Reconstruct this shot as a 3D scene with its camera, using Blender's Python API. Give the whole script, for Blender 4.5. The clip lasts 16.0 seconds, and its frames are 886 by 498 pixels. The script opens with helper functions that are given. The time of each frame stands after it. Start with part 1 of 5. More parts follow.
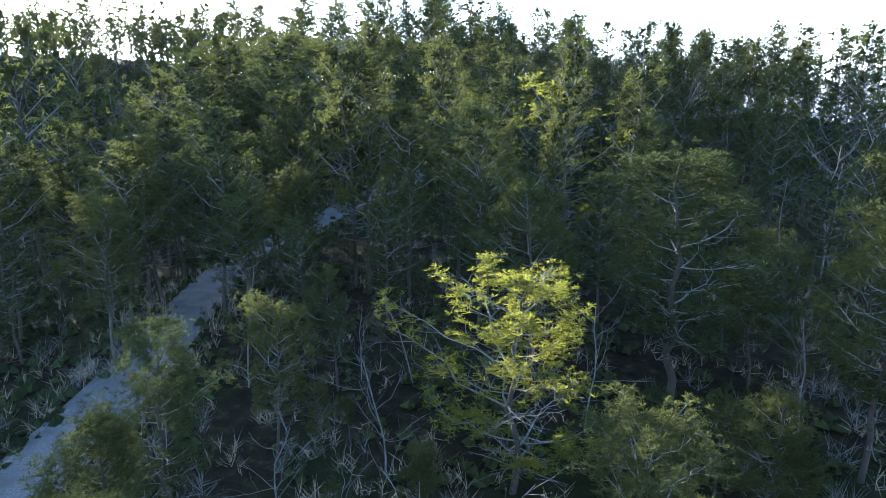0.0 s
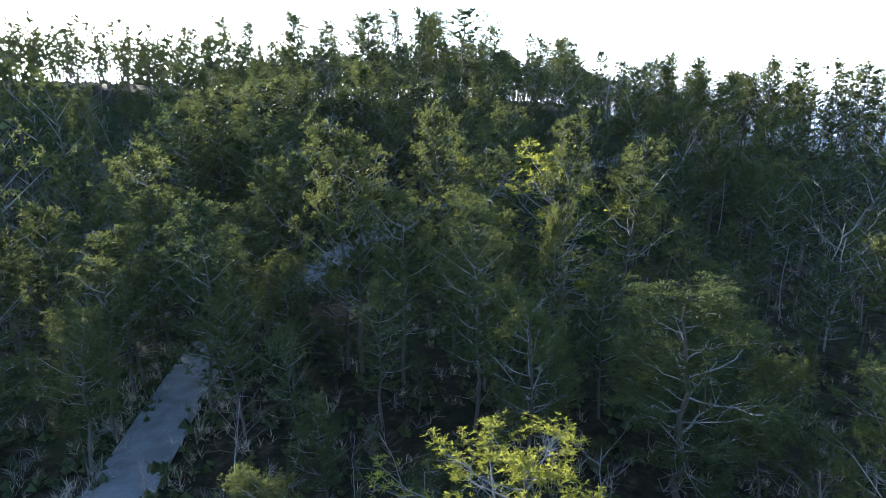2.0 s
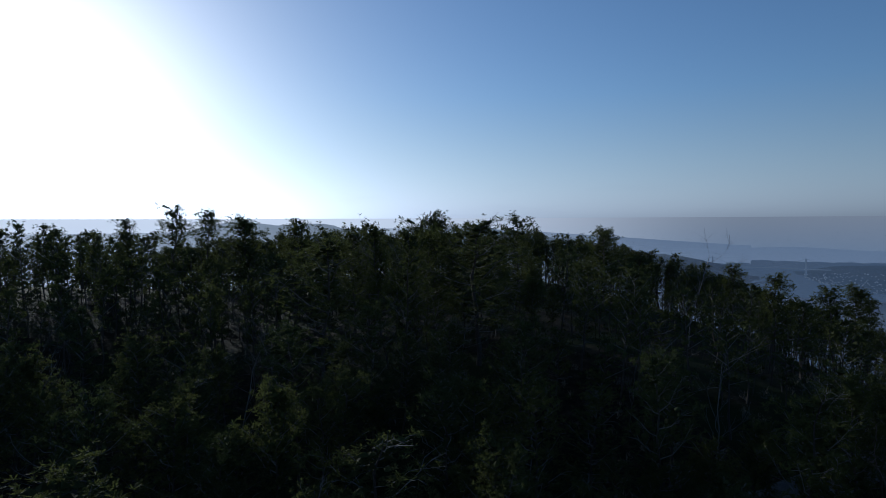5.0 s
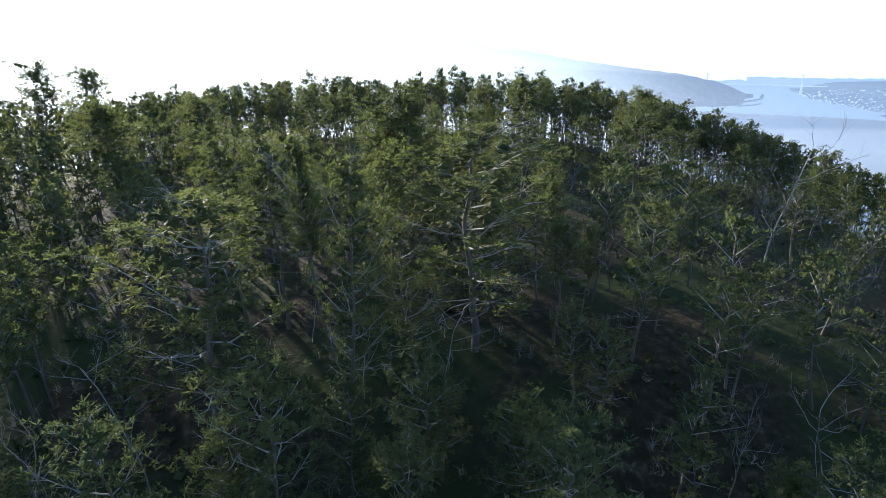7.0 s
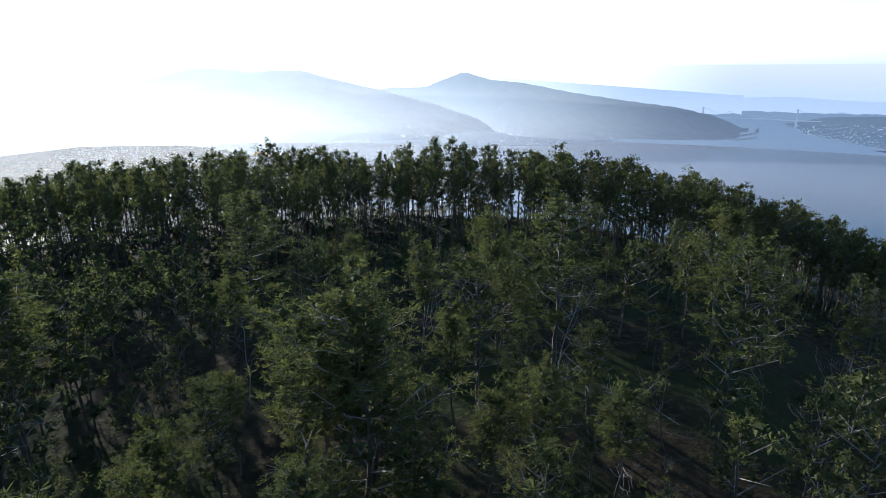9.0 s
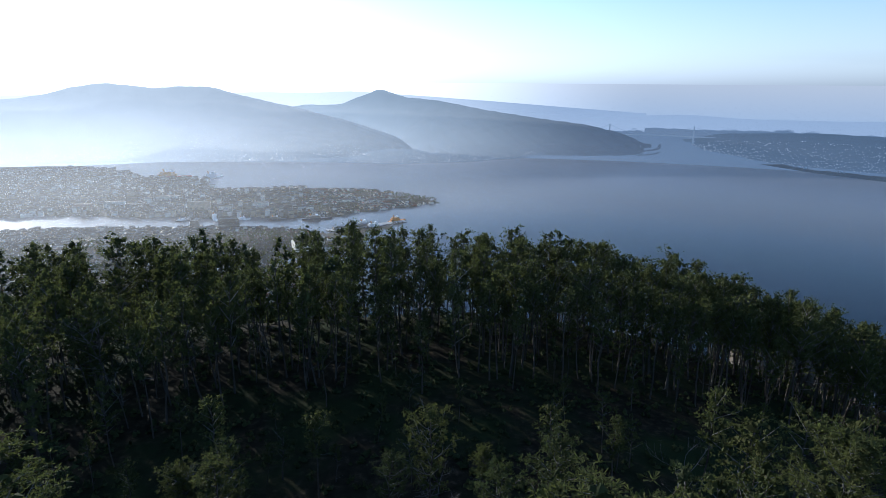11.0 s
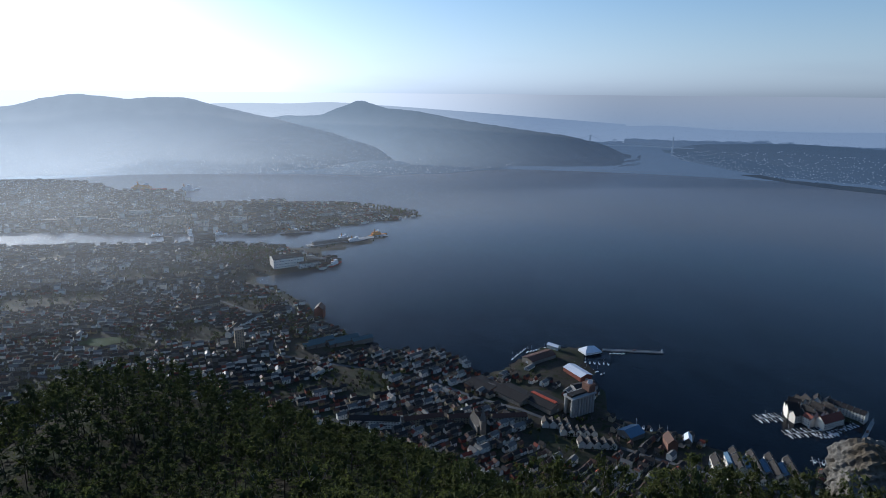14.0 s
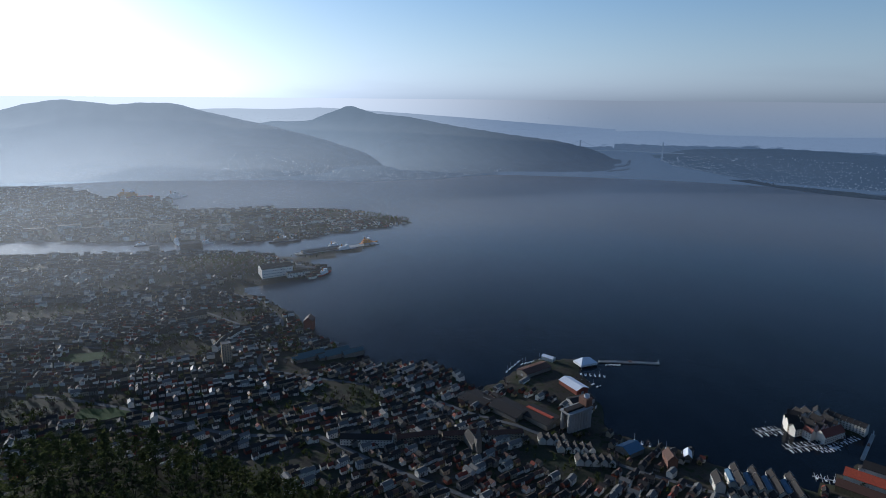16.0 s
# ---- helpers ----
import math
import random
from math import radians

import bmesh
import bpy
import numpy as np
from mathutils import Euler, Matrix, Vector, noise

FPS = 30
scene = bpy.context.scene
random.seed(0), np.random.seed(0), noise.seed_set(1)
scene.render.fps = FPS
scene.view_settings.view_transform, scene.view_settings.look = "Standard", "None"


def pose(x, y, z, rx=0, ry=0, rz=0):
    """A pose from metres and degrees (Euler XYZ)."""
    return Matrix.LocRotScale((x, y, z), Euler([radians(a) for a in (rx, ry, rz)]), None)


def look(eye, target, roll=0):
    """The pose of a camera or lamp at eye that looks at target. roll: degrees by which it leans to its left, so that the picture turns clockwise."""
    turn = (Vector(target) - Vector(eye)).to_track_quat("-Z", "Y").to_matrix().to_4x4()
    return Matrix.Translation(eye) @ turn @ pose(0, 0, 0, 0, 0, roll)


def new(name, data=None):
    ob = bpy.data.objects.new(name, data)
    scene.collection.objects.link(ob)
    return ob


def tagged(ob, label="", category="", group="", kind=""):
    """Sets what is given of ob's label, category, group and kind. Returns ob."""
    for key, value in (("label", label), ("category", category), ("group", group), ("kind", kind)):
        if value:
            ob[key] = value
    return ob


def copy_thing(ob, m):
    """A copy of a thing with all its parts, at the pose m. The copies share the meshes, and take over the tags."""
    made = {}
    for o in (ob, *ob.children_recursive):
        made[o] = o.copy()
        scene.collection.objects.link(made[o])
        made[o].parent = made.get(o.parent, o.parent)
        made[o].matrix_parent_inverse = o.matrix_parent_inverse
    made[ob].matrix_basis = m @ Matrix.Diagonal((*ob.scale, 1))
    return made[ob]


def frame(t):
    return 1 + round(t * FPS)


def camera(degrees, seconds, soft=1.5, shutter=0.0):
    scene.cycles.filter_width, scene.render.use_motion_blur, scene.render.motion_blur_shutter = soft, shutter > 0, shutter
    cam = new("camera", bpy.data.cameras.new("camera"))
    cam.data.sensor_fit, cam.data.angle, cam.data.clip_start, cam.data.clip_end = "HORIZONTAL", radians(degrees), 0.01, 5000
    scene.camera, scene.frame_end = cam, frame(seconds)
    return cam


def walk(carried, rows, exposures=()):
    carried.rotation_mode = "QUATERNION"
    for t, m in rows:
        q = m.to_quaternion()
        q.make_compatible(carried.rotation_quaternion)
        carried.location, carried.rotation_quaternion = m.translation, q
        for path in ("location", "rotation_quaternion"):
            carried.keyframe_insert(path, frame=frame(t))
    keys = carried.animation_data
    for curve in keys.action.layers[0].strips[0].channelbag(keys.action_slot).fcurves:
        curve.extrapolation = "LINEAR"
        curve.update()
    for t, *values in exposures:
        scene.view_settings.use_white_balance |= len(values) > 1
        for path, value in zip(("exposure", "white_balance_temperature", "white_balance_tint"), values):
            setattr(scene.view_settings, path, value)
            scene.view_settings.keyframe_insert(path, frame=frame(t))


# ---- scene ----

cam = camera(73.0, 16.0, soft=0.7)

# seconds, x, y, z, yaw to the right, pitch, roll
ROWS = [
    (0.0, 0.37, 11.21, 451.53, -0.39, -14.42, 0.04), (0.5, 0.13, 11.02, 451.67, -0.26, -14.46, 0.07),
    (1.0, 0.06, 10.85, 452.53, -0.01, -14.49, 0.10), (1.5, 0.10, 11.25, 454.2, 0.28, -14.55, 0.0),
    (2.0, 0.14, 13.65, 456.1, 0.45, -14.50, -0.05), (2.5, 0.35, 17.6, 458.65, 0.40, -14.49, -0.1),
    (3.0, 0.79, 22.56, 460.79, 0.42, -14.45, -0.27), (3.5, 1.34, 28.20, 462.92, -0.10, -14.47, -0.43),
    (3.8, 1.75, 32.26, 464.4, -1.06, -11.50, -0.48), (4.0, 2.02, 34.96, 465.4, -1.70, -7.78, -0.5),
    (4.2, 2.30, 37.80, 466.30, -2.14, -4.68, -0.45), (4.5, 2.45, 42.1, 467.5, -2.2, -2.3, -0.2),
    (5.0, 2.6, 49.2, 469.3, -1.6, -2.6, 0.2), (5.7, 2.7, 59.0, 471.5, -0.8, -8.2, 0.7),
    (6.3, 2.75, 67.3, 473.25, -0.45, -15.5, 0.88), (6.5, 2.78, 69.97, 473.73, -0.39, -18.3, 0.85),
    (7.0, 2.80, 76.74, 474.79, -0.23, -19.58, 0.63), (7.5, 2.84, 83.74, 475.95, -0.15, -19.09, 0.50),
    (8.0, 2.9, 90.85, 477.25, -0.09, -18.30, 0.33), (8.5, 3.1, 98.1, 478.55, -0.08, -17.52, 0.13),
    (9.0, 3.15, 105.35, 479.8, -0.07, -16.89, 0.02), (9.5, 3.2, 112.4, 480.95, 0.40, -16.24, -0.08),
    (10.0, 3.15, 119.2, 482.1, 3.82, -15.78, -0.27), (10.5, 3.1, 125.6, 483.5, 6.5, -15.55, -0.4),
    (11.2, 3.0, 134.5, 486.1, 8.0, -15.3, -0.44), (12.0, 3.0, 145.0, 488.8, 8.65, -15.0, -0.45),
    (12.5, 3.0, 151.6, 490.2, 8.83, -14.90, -0.48), (13.0, 3.0, 158.3, 491.6, 9.09, -14.78, -0.5),
    (13.5, 3.0, 164.9, 493.0, 9.35, -14.65, -0.51), (14.0, 3.0, 171.6, 494.4, 9.6, -14.5, -0.52),
    (14.5, 3.0, 178.2, 495.8, 9.87, -14.41, -0.53), (15.0, 3.0, 184.9, 497.2, 10.1, -14.3, -0.52),
    (15.5, 3.0, 191.5, 498.6, 10.34, -14.19, -0.5), (16.0, 3.0, 198.0, 500.0, 10.59, -14.08, -0.49),
]
EXPOSURES = [(0.0, 3.2, 5950, 10), (2.0, 3.05, 5950, 10), (3.0, 2.85, 5950, 10), (3.5, 2.5, 5900, 10), (3.8, 1.85, 5750, 10), (4.0, 1.35, 5550, 10), (4.2, 0.25, 5250, 10), (5.0, -0.5, 5200, 10),
             (6.3, -0.1, 5450, 10), (6.5, 0.45, 5550, 10), (7.0, 2.55, 6050, 10), (8.0, 2.15, 6000, 10), (8.5, 1.85, 5900, 10), (9.0, 1.55, 5750, 10), (10.0, 1.2, 5550, 10), (12.5, 0.55, 5350, 10), (13.3, 0.4, 5350, 10), (14.5, 0.15, 5350, 10), (16.0, 0.0, 5350, 10)]
walk(cam, [(t, pose(x, y, z, 90 + p, r, -yaw)) for t, x, y, z, yaw, p, r in ROWS], EXPOSURES)

# ---- sky and sun ----
SUN_AZ, SUN_EL = radians(-37.0), radians(13.0)
SUN_DIR = Vector((math.sin(SUN_AZ) * math.cos(SUN_EL), math.cos(SUN_AZ) * math.cos(SUN_EL), math.sin(SUN_EL)))
world = bpy.data.worlds.new("sky")
scene.world = world
world.use_nodes = True
wn, wl = world.node_tree.nodes, world.node_tree.links
sky = wn.new("ShaderNodeTexSky")
sky.sky_type, sky.sun_disc = "NISHITA", False
sky.sun_elevation, sky.sun_rotation = SUN_EL, SUN_AZ
sky.altitude, sky.air_density, sky.dust_density, sky.ozone_density = 450, 1.0, 1.0, 2.5
grey = wn.new("ShaderNodeRGBToBW")
wl.new(sky.outputs[0], grey.inputs[0])
tint = wn.new("ShaderNodeMix")
tint.data_type, tint.blend_type = "RGBA", "MULTIPLY"
tint.inputs[0].default_value = 1.0
wl.new(grey.outputs[0], tint.inputs[6])
tint.inputs[7].default_value = (0.88, 1.0, 1.14, 1.0)
veil = wn.new("ShaderNodeMix")
veil.data_type = "RGBA"
way, rise, band = wn.new("ShaderNodeTexCoord"), wn.new("ShaderNodeSeparateXYZ"), wn.new("ShaderNodeMapRange")
wl.new(way.outputs["Generated"], rise.inputs[0])
wl.new(rise.outputs[2], band.inputs[0])
for key, val in (("From Min", 0.0), ("From Max", 0.2), ("To Min", 0.85), ("To Max", 0.0)):
    band.inputs[key].default_value = val
wl.new(band.outputs[0], veil.inputs[0])
wl.new(sky.outputs[0], veil.inputs[6])
wl.new(tint.outputs[2], veil.inputs[7])
squeeze, puffs, sharp = wn.new("ShaderNodeMapping"), wn.new("ShaderNodeTexNoise"), wn.new("ShaderNodeMapRange")
squeeze.inputs["Scale"].default_value = (5.0, 5.0, 38.0)
wl.new(way.outputs["Generated"], squeeze.inputs[0])
wl.new(squeeze.outputs[0], puffs.inputs["Vector"])
puffs.inputs["Scale"].default_value, puffs.inputs["Detail"].default_value = 1.0, 6.0
wl.new(puffs.outputs["Fac"], sharp.inputs[0])
sharp.inputs["From Min"].default_value, sharp.inputs["From Max"].default_value, sharp.inputs["To Max"].default_value = 0.53, 0.70, 0.32
low = wn.new("ShaderNodeMapRange")
wl.new(rise.outputs[2], low.inputs[0])
low.inputs["From Min"].default_value, low.inputs["From Max"].default_value, low.inputs["To Min"].default_value, low.inputs["To Max"].default_value = 0.03, 0.085, 1.0, 0.0
both = wn.new("ShaderNodeMath")
both.operation = "MULTIPLY"
wl.new(sharp.outputs[0], both.inputs[0])
wl.new(low.outputs[0], both.inputs[1])
cloud = wn.new("ShaderNodeMix")
cloud.data_type = "RGBA"
wl.new(both.outputs[0], cloud.inputs[0])
wl.new(veil.outputs[2], cloud.inputs[6])
dim = wn.new("ShaderNodeMix")
dim.data_type, dim.blend_type = "RGBA", "MULTIPLY"
dim.inputs[0].default_value = 1.0
wl.new(veil.outputs[2], dim.inputs[6])
dim.inputs[7].default_value = (0.89, 0.88, 0.905, 1.0)
wl.new(dim.outputs[2], cloud.inputs[7])
wl.new(cloud.outputs[2], wn["Background"].inputs[0])
wn["Background"].inputs[1].default_value = 0.12
sun_data = bpy.data.lights.new("sun", "SUN")
sun_data.energy, sun_data.angle, sun_data.color = 4.3, radians(0.6), (1.0, 0.9, 0.74)
sun = new("sun", sun_data)
sun.matrix_world = look((0, 0, 900), Vector((0, 0, 900)) - SUN_DIR)


# ---- materials ----
class Mat:
    """A node material with short calls."""

    def __init__(self, name, rough=0.8, metal=0.0, spec=0.3):
        self.m = bpy.data.materials.new(name)
        self.m.use_nodes = True
        self.n, self.l = self.m.node_tree.nodes, self.m.node_tree.links
        self.b = self.n["Principled BSDF"]
        self.b.inputs["Roughness"].default_value = rough
        self.b.inputs["Metallic"].default_value = metal
        self.b.inputs["Specular IOR Level"].default_value = spec

    def node(self, kind, **kw):
        nd = self.n.new(kind)
        for k, v in kw.items():
            nd.inputs[k].default_value = v
        return nd

    def noise(self, scale, detail=4.0, rough=0.6, stretch=None):
        geo = self.n.new("ShaderNodeNewGeometry")
        src = geo.outputs["Position"]
        if stretch:
            mp = self.n.new("ShaderNodeMapping")
            mp.inputs["Scale"].default_value = stretch
            self.l.new(src, mp.inputs[0])
            src = mp.outputs[0]
        nz = self.node("ShaderNodeTexNoise", Scale=scale, Detail=detail, Roughness=rough)
        self.l.new(src, nz.inputs["Vector"])
        return nz.outputs["Fac"]

    def ramp(self, fac, *stops):
        rp = self.n.new("ShaderNodeValToRGB")
        el = rp.color_ramp.elements
        while len(el) < len(stops):
            el.new(0.5)
        for e, (p, c) in zip(el, stops):
            e.position, e.color = p, (*c, 1.0)
        self.l.new(fac, rp.inputs[0])
        return rp.outputs[0]

    def mix(self, fac, a, b, mode="MIX"):
        mx = self.n.new("ShaderNodeMix")
        mx.data_type, mx.blend_type = "RGBA", mode
        for sock, val in ((mx.inputs[0], fac), (mx.inputs[6], a), (mx.inputs[7], b)):
            if isinstance(val, (int, float)):
                sock.default_value = val
            elif isinstance(val, tuple):
                sock.default_value = (*val, 1.0)
            else:
                self.l.new(val, sock)
        return mx.outputs[2]

    def rnd(self, island=False):
        if island:
            return self.n.new("ShaderNodeNewGeometry").outputs["Random Per Island"]
        return self.n.new("ShaderNodeObjectInfo").outputs["Random"]

    def bump(self, fac, dist, strength=1.0):
        bp = self.node("ShaderNodeBump", Strength=strength, Distance=dist)
        self.l.new(fac, bp.inputs["Height"])
        self.l.new(bp.outputs[0], self.b.inputs["Normal"])
        return self

    def colour(self, c):
        if isinstance(c, tuple):
            self.b.inputs["Base Color"].default_value = (*c, 1.0)
        else:
            self.l.new(c, self.b.inputs["Base Color"])
        return self


def speckled(name, dark, light, scale, rough=0.85, bump=0.0, big=None, spec=0.25):
    """A surface of two tones at a fine and a coarse scale."""
    a = Mat(name, rough, spec=spec)
    fine = a.noise(scale, 5)
    c = a.ramp(fine, (0.3, dark), (0.7, light))
    if big:
        c = a.mix(a.ramp(a.noise(scale / 14, 3), (0.4, (0, 0, 0)), (0.62, (1, 1, 1))), c, big)
    a.colour(c)
    if bump:
        a.bump(fine, bump)
    return a.m


def needle_material(name, dark, light, glow, through_light=0.4):
    a = Mat(name, 0.85, spec=0.06)
    c = a.mix(a.rnd(True), dark, light)
    c = a.mix(a.ramp(a.noise(0.22, 2), (0.35, (0, 0, 0)), (0.65, (1, 1, 1))), c, a.mix(0.45, c, (0.06, 0.055, 0.018)))
    a.colour(c)
    tr = a.n.new("ShaderNodeBsdfTranslucent")
    a.l.new(a.mix(0.55, c, glow), tr.inputs[0])
    ms = a.n.new("ShaderNodeMixShader")
    ms.inputs[0].default_value = through_light
    a.l.new(a.b.outputs[0], ms.inputs[1])
    a.l.new(tr.outputs[0], ms.inputs[2])
    a.l.new(ms.outputs[0], a.n["Material Output"].inputs[0])
    return a.m


M_NEEDLE = needle_material("pine_needles", (0.014, 0.019, 0.008), (0.052, 0.060, 0.023), (0.25, 0.29, 0.075), 0.2)
M_BLUE = needle_material("dark_needles", (0.012, 0.018, 0.009), (0.042, 0.052, 0.022), (0.16, 0.21, 0.06), 0.19)
# brighter copy of the pine needles, with sunlight put into its colour
M_SUNLIT = needle_material("sunlit_pine_needles", (0.030, 0.040, 0.010), (0.10, 0.115, 0.024), (0.46, 0.48, 0.07), 0.4)
M_GREYBARK = speckled("grey_bough_bark", (0.06, 0.055, 0.05), (0.20, 0.185, 0.17), 10.0, 0.85, 0.01)
M_BARK = speckled("bark", (0.024, 0.019, 0.016), (0.085, 0.066, 0.05), 9.0, 0.9, 0.02, (0.055, 0.048, 0.04))
M_DEAD = speckled("grey_dead_wood", (0.055, 0.05, 0.048), (0.19, 0.178, 0.17), 12.0, 0.85, 0.01)
M_TWIG = speckled("brown_twigs", (0.06, 0.045, 0.04), (0.17, 0.13, 0.115), 6.0, 0.85)
M_STRAW = speckled("dry_grass", (0.16, 0.12, 0.08), (0.38, 0.31, 0.23), 3.0, 0.9)
M_GRAVEL = speckled("gravel", (0.06, 0.058, 0.057), (0.18, 0.176, 0.172), 14.0, 0.95, 0.03, (0.085, 0.082, 0.078))
M_ROCK = speckled("grey_rock", (0.05, 0.043, 0.035), (0.20, 0.185, 0.16), 1.3, 0.9, 0.3, (0.07, 0.05, 0.028))


def ground_material():
    """Forest floor on the hill, streets and yards in the town, by height and noise."""
    a = Mat("land", 0.95, spec=0.15)
    fine, mid, big = a.noise(1.3, 6), a.noise(0.09, 4), a.noise(0.012, 3)
    wood = a.ramp(fine, (0.3, (0.010, 0.009, 0.006)), (0.55, (0.022, 0.018, 0.011)), (0.75, (0.06, 0.045, 0.028)))
    wood = a.mix(a.ramp(mid, (0.45, (0, 0, 0)), (0.6, (1, 1, 1))), wood, (0.018, 0.024, 0.009))
    town = a.ramp(mid, (0.35, (0.038, 0.032, 0.026)), (0.5, (0.055, 0.045, 0.034)), (0.62, (0.028, 0.032, 0.013)))
    town = a.mix(a.ramp(big, (0.5, (0, 0, 0)), (0.62, (1, 1, 1))), town, (0.032, 0.036, 0.02))
    geo = a.n.new("ShaderNodeNewGeometry")
    sep = a.n.new("ShaderNodeSeparateXYZ")
    a.l.new(geo.outputs["Position"], sep.inputs[0])
    mr = a.node("ShaderNodeMapRange", **{"From Min": 90.0, "From Max": 170.0})
    a.l.new(sep.outputs[2], mr.inputs[0])
    a.colour(a.mix(mr.outputs[0], town, wood))
    gloss = a.node("ShaderNodeMapRange", **{"From Min": 90.0, "From Max": 170.0, "To Min": 0.85, "To Max": 0.95})
    a.l.new(sep.outputs[2], gloss.inputs[0])
    a.l.new(gloss.outputs[0], a.b.inputs["Roughness"])
    dull = a.node("ShaderNodeMapRange", **{"From Min": 90.0, "From Max": 170.0, "To Min": 0.1, "To Max": 0.03})
    a.l.new(sep.outputs[2], dull.inputs[0])
    a.l.new(dull.outputs[0], a.b.inputs["Specular IOR Level"])
    a.bump(fine, 0.15)
    return a.m


def water_material():
    a = Mat("sea", 0.14, spec=0.5)
    a.b.inputs["IOR"].default_value = 1.33
    a.colour(a.ramp(a.noise(0.003, 4, 0.6, (1.0, 0.35, 1.0)), (0.35, (0.002, 0.004, 0.008)), (0.7, (0.004, 0.008, 0.014))))
    w1, w2 = a.noise(0.16, 6, 0.65), a.noise(0.006, 3, 0.5, (0.6, 2.2, 1.0))
    a.bump(a.mix(0.25, w1, w2), 1.0, 0.2)
    flat = a.node("ShaderNodeCombineXYZ", Z=1.0)
    bump = a.b.inputs["Normal"].links[0].from_node
    a.l.new(flat.outputs[0], bump.inputs["Normal"])
    a.b.inputs["Specular IOR Level"].default_value = 0.12
    lw = a.node("ShaderNodeLayerWeight", Blend=0.5)
    power = a.node("ShaderNodeMath")
    power.operation = "POWER"
    power.inputs[1].default_value = 9.0
    a.l.new(lw.outputs["Facing"], power.inputs[0])
    gloss = a.n.new("ShaderNodeBsdfGlossy")
    gloss.inputs["Roughness"].default_value = 0.42
    gloss.inputs["Color"].default_value = (0.9, 0.92, 0.95, 1)
    a.l.new(bump.outputs[0], gloss.inputs["Normal"])
    ms = a.n.new("ShaderNodeMixShader")
    a.l.new(power.outputs[0], ms.inputs[0])
    a.l.new(a.b.outputs[0], ms.inputs[1])
    a.l.new(gloss.outputs[0], ms.inputs[2])
    a.l.new(ms.outputs[0], a.n["Material Output"].inputs[0])
    return a.m


def painted_haze_material(name, land, amount, away, sunward, lo=2700.0, hi=4650.0, fade=False):
    """Distant land with haze painted in as emission; brighter towards the sun, thicker low down, uneven over woods and
    fields.
    """
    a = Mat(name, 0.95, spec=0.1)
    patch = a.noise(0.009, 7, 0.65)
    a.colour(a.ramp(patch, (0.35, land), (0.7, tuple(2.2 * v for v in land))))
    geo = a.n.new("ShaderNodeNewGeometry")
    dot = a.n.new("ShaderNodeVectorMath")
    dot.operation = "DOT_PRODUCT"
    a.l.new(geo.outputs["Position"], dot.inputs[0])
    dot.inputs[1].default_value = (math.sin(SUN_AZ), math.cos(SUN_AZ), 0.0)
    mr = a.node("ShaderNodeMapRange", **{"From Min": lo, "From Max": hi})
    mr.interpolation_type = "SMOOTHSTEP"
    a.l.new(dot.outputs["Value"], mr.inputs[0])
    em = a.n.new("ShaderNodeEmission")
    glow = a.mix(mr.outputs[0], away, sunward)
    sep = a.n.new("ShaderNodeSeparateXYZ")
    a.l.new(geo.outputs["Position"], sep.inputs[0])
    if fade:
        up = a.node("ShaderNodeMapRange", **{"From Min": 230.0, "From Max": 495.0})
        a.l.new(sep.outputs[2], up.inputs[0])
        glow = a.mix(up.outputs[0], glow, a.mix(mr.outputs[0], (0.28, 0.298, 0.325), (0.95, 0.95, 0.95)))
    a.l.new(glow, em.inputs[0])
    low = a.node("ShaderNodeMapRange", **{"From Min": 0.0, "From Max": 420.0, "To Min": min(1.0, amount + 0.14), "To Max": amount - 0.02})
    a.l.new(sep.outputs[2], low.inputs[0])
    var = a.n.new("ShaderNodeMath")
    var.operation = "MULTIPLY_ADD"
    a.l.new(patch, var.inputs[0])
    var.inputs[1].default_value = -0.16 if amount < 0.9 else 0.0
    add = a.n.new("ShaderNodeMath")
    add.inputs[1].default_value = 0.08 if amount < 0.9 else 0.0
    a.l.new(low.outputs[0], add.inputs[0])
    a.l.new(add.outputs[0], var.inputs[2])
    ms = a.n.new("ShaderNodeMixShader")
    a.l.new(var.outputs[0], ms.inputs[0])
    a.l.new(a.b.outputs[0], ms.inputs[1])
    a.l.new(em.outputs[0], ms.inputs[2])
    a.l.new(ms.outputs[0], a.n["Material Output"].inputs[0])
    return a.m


M_LAND, M_SEA = ground_material(), water_material()
# far land carries its haze as emission painted into the material
M_HILL_A = painted_haze_material("hazy_hill", (0.022, 0.03, 0.024), 0.7, (0.066, 0.095, 0.135), (0.53, 0.575, 0.61), 3250.0, 4700.0)
M_HILL_B = painted_haze_material("hazier_hill", (0.022, 0.03, 0.024), 0.7, (0.042, 0.064, 0.10), (0.36, 0.42, 0.47), 2300.0, 4500.0)
M_HILL_C = painted_haze_material("hazy_shore", (0.03, 0.04, 0.028), 0.72, (0.053, 0.080, 0.122), (0.24, 0.30, 0.36))
M_HILL_D = painted_haze_material("faint_hills", (0.03, 0.04, 0.03), 0.92, (0.185, 0.235, 0.31), (0.60, 0.63, 0.65))
M_HAZE = painted_haze_material("horizon_haze", (0.3, 0.3, 0.3), 1.0, (0.20, 0.25, 0.318), (0.88, 0.90, 0.91), 2200.0, 4800.0, fade=True)
M_SPIT = painted_haze_material("dark_spit", (0.025, 0.03, 0.022), 0.5, (0.035, 0.052, 0.08), (0.2, 0.25, 0.3))
# the pale sheen of far water is emission here, not reflected sky
M_FARWATER = painted_haze_material("far_water", (0.01, 0.02, 0.03), 0.95, (0.068, 0.100, 0.150), (0.46, 0.52, 0.565))
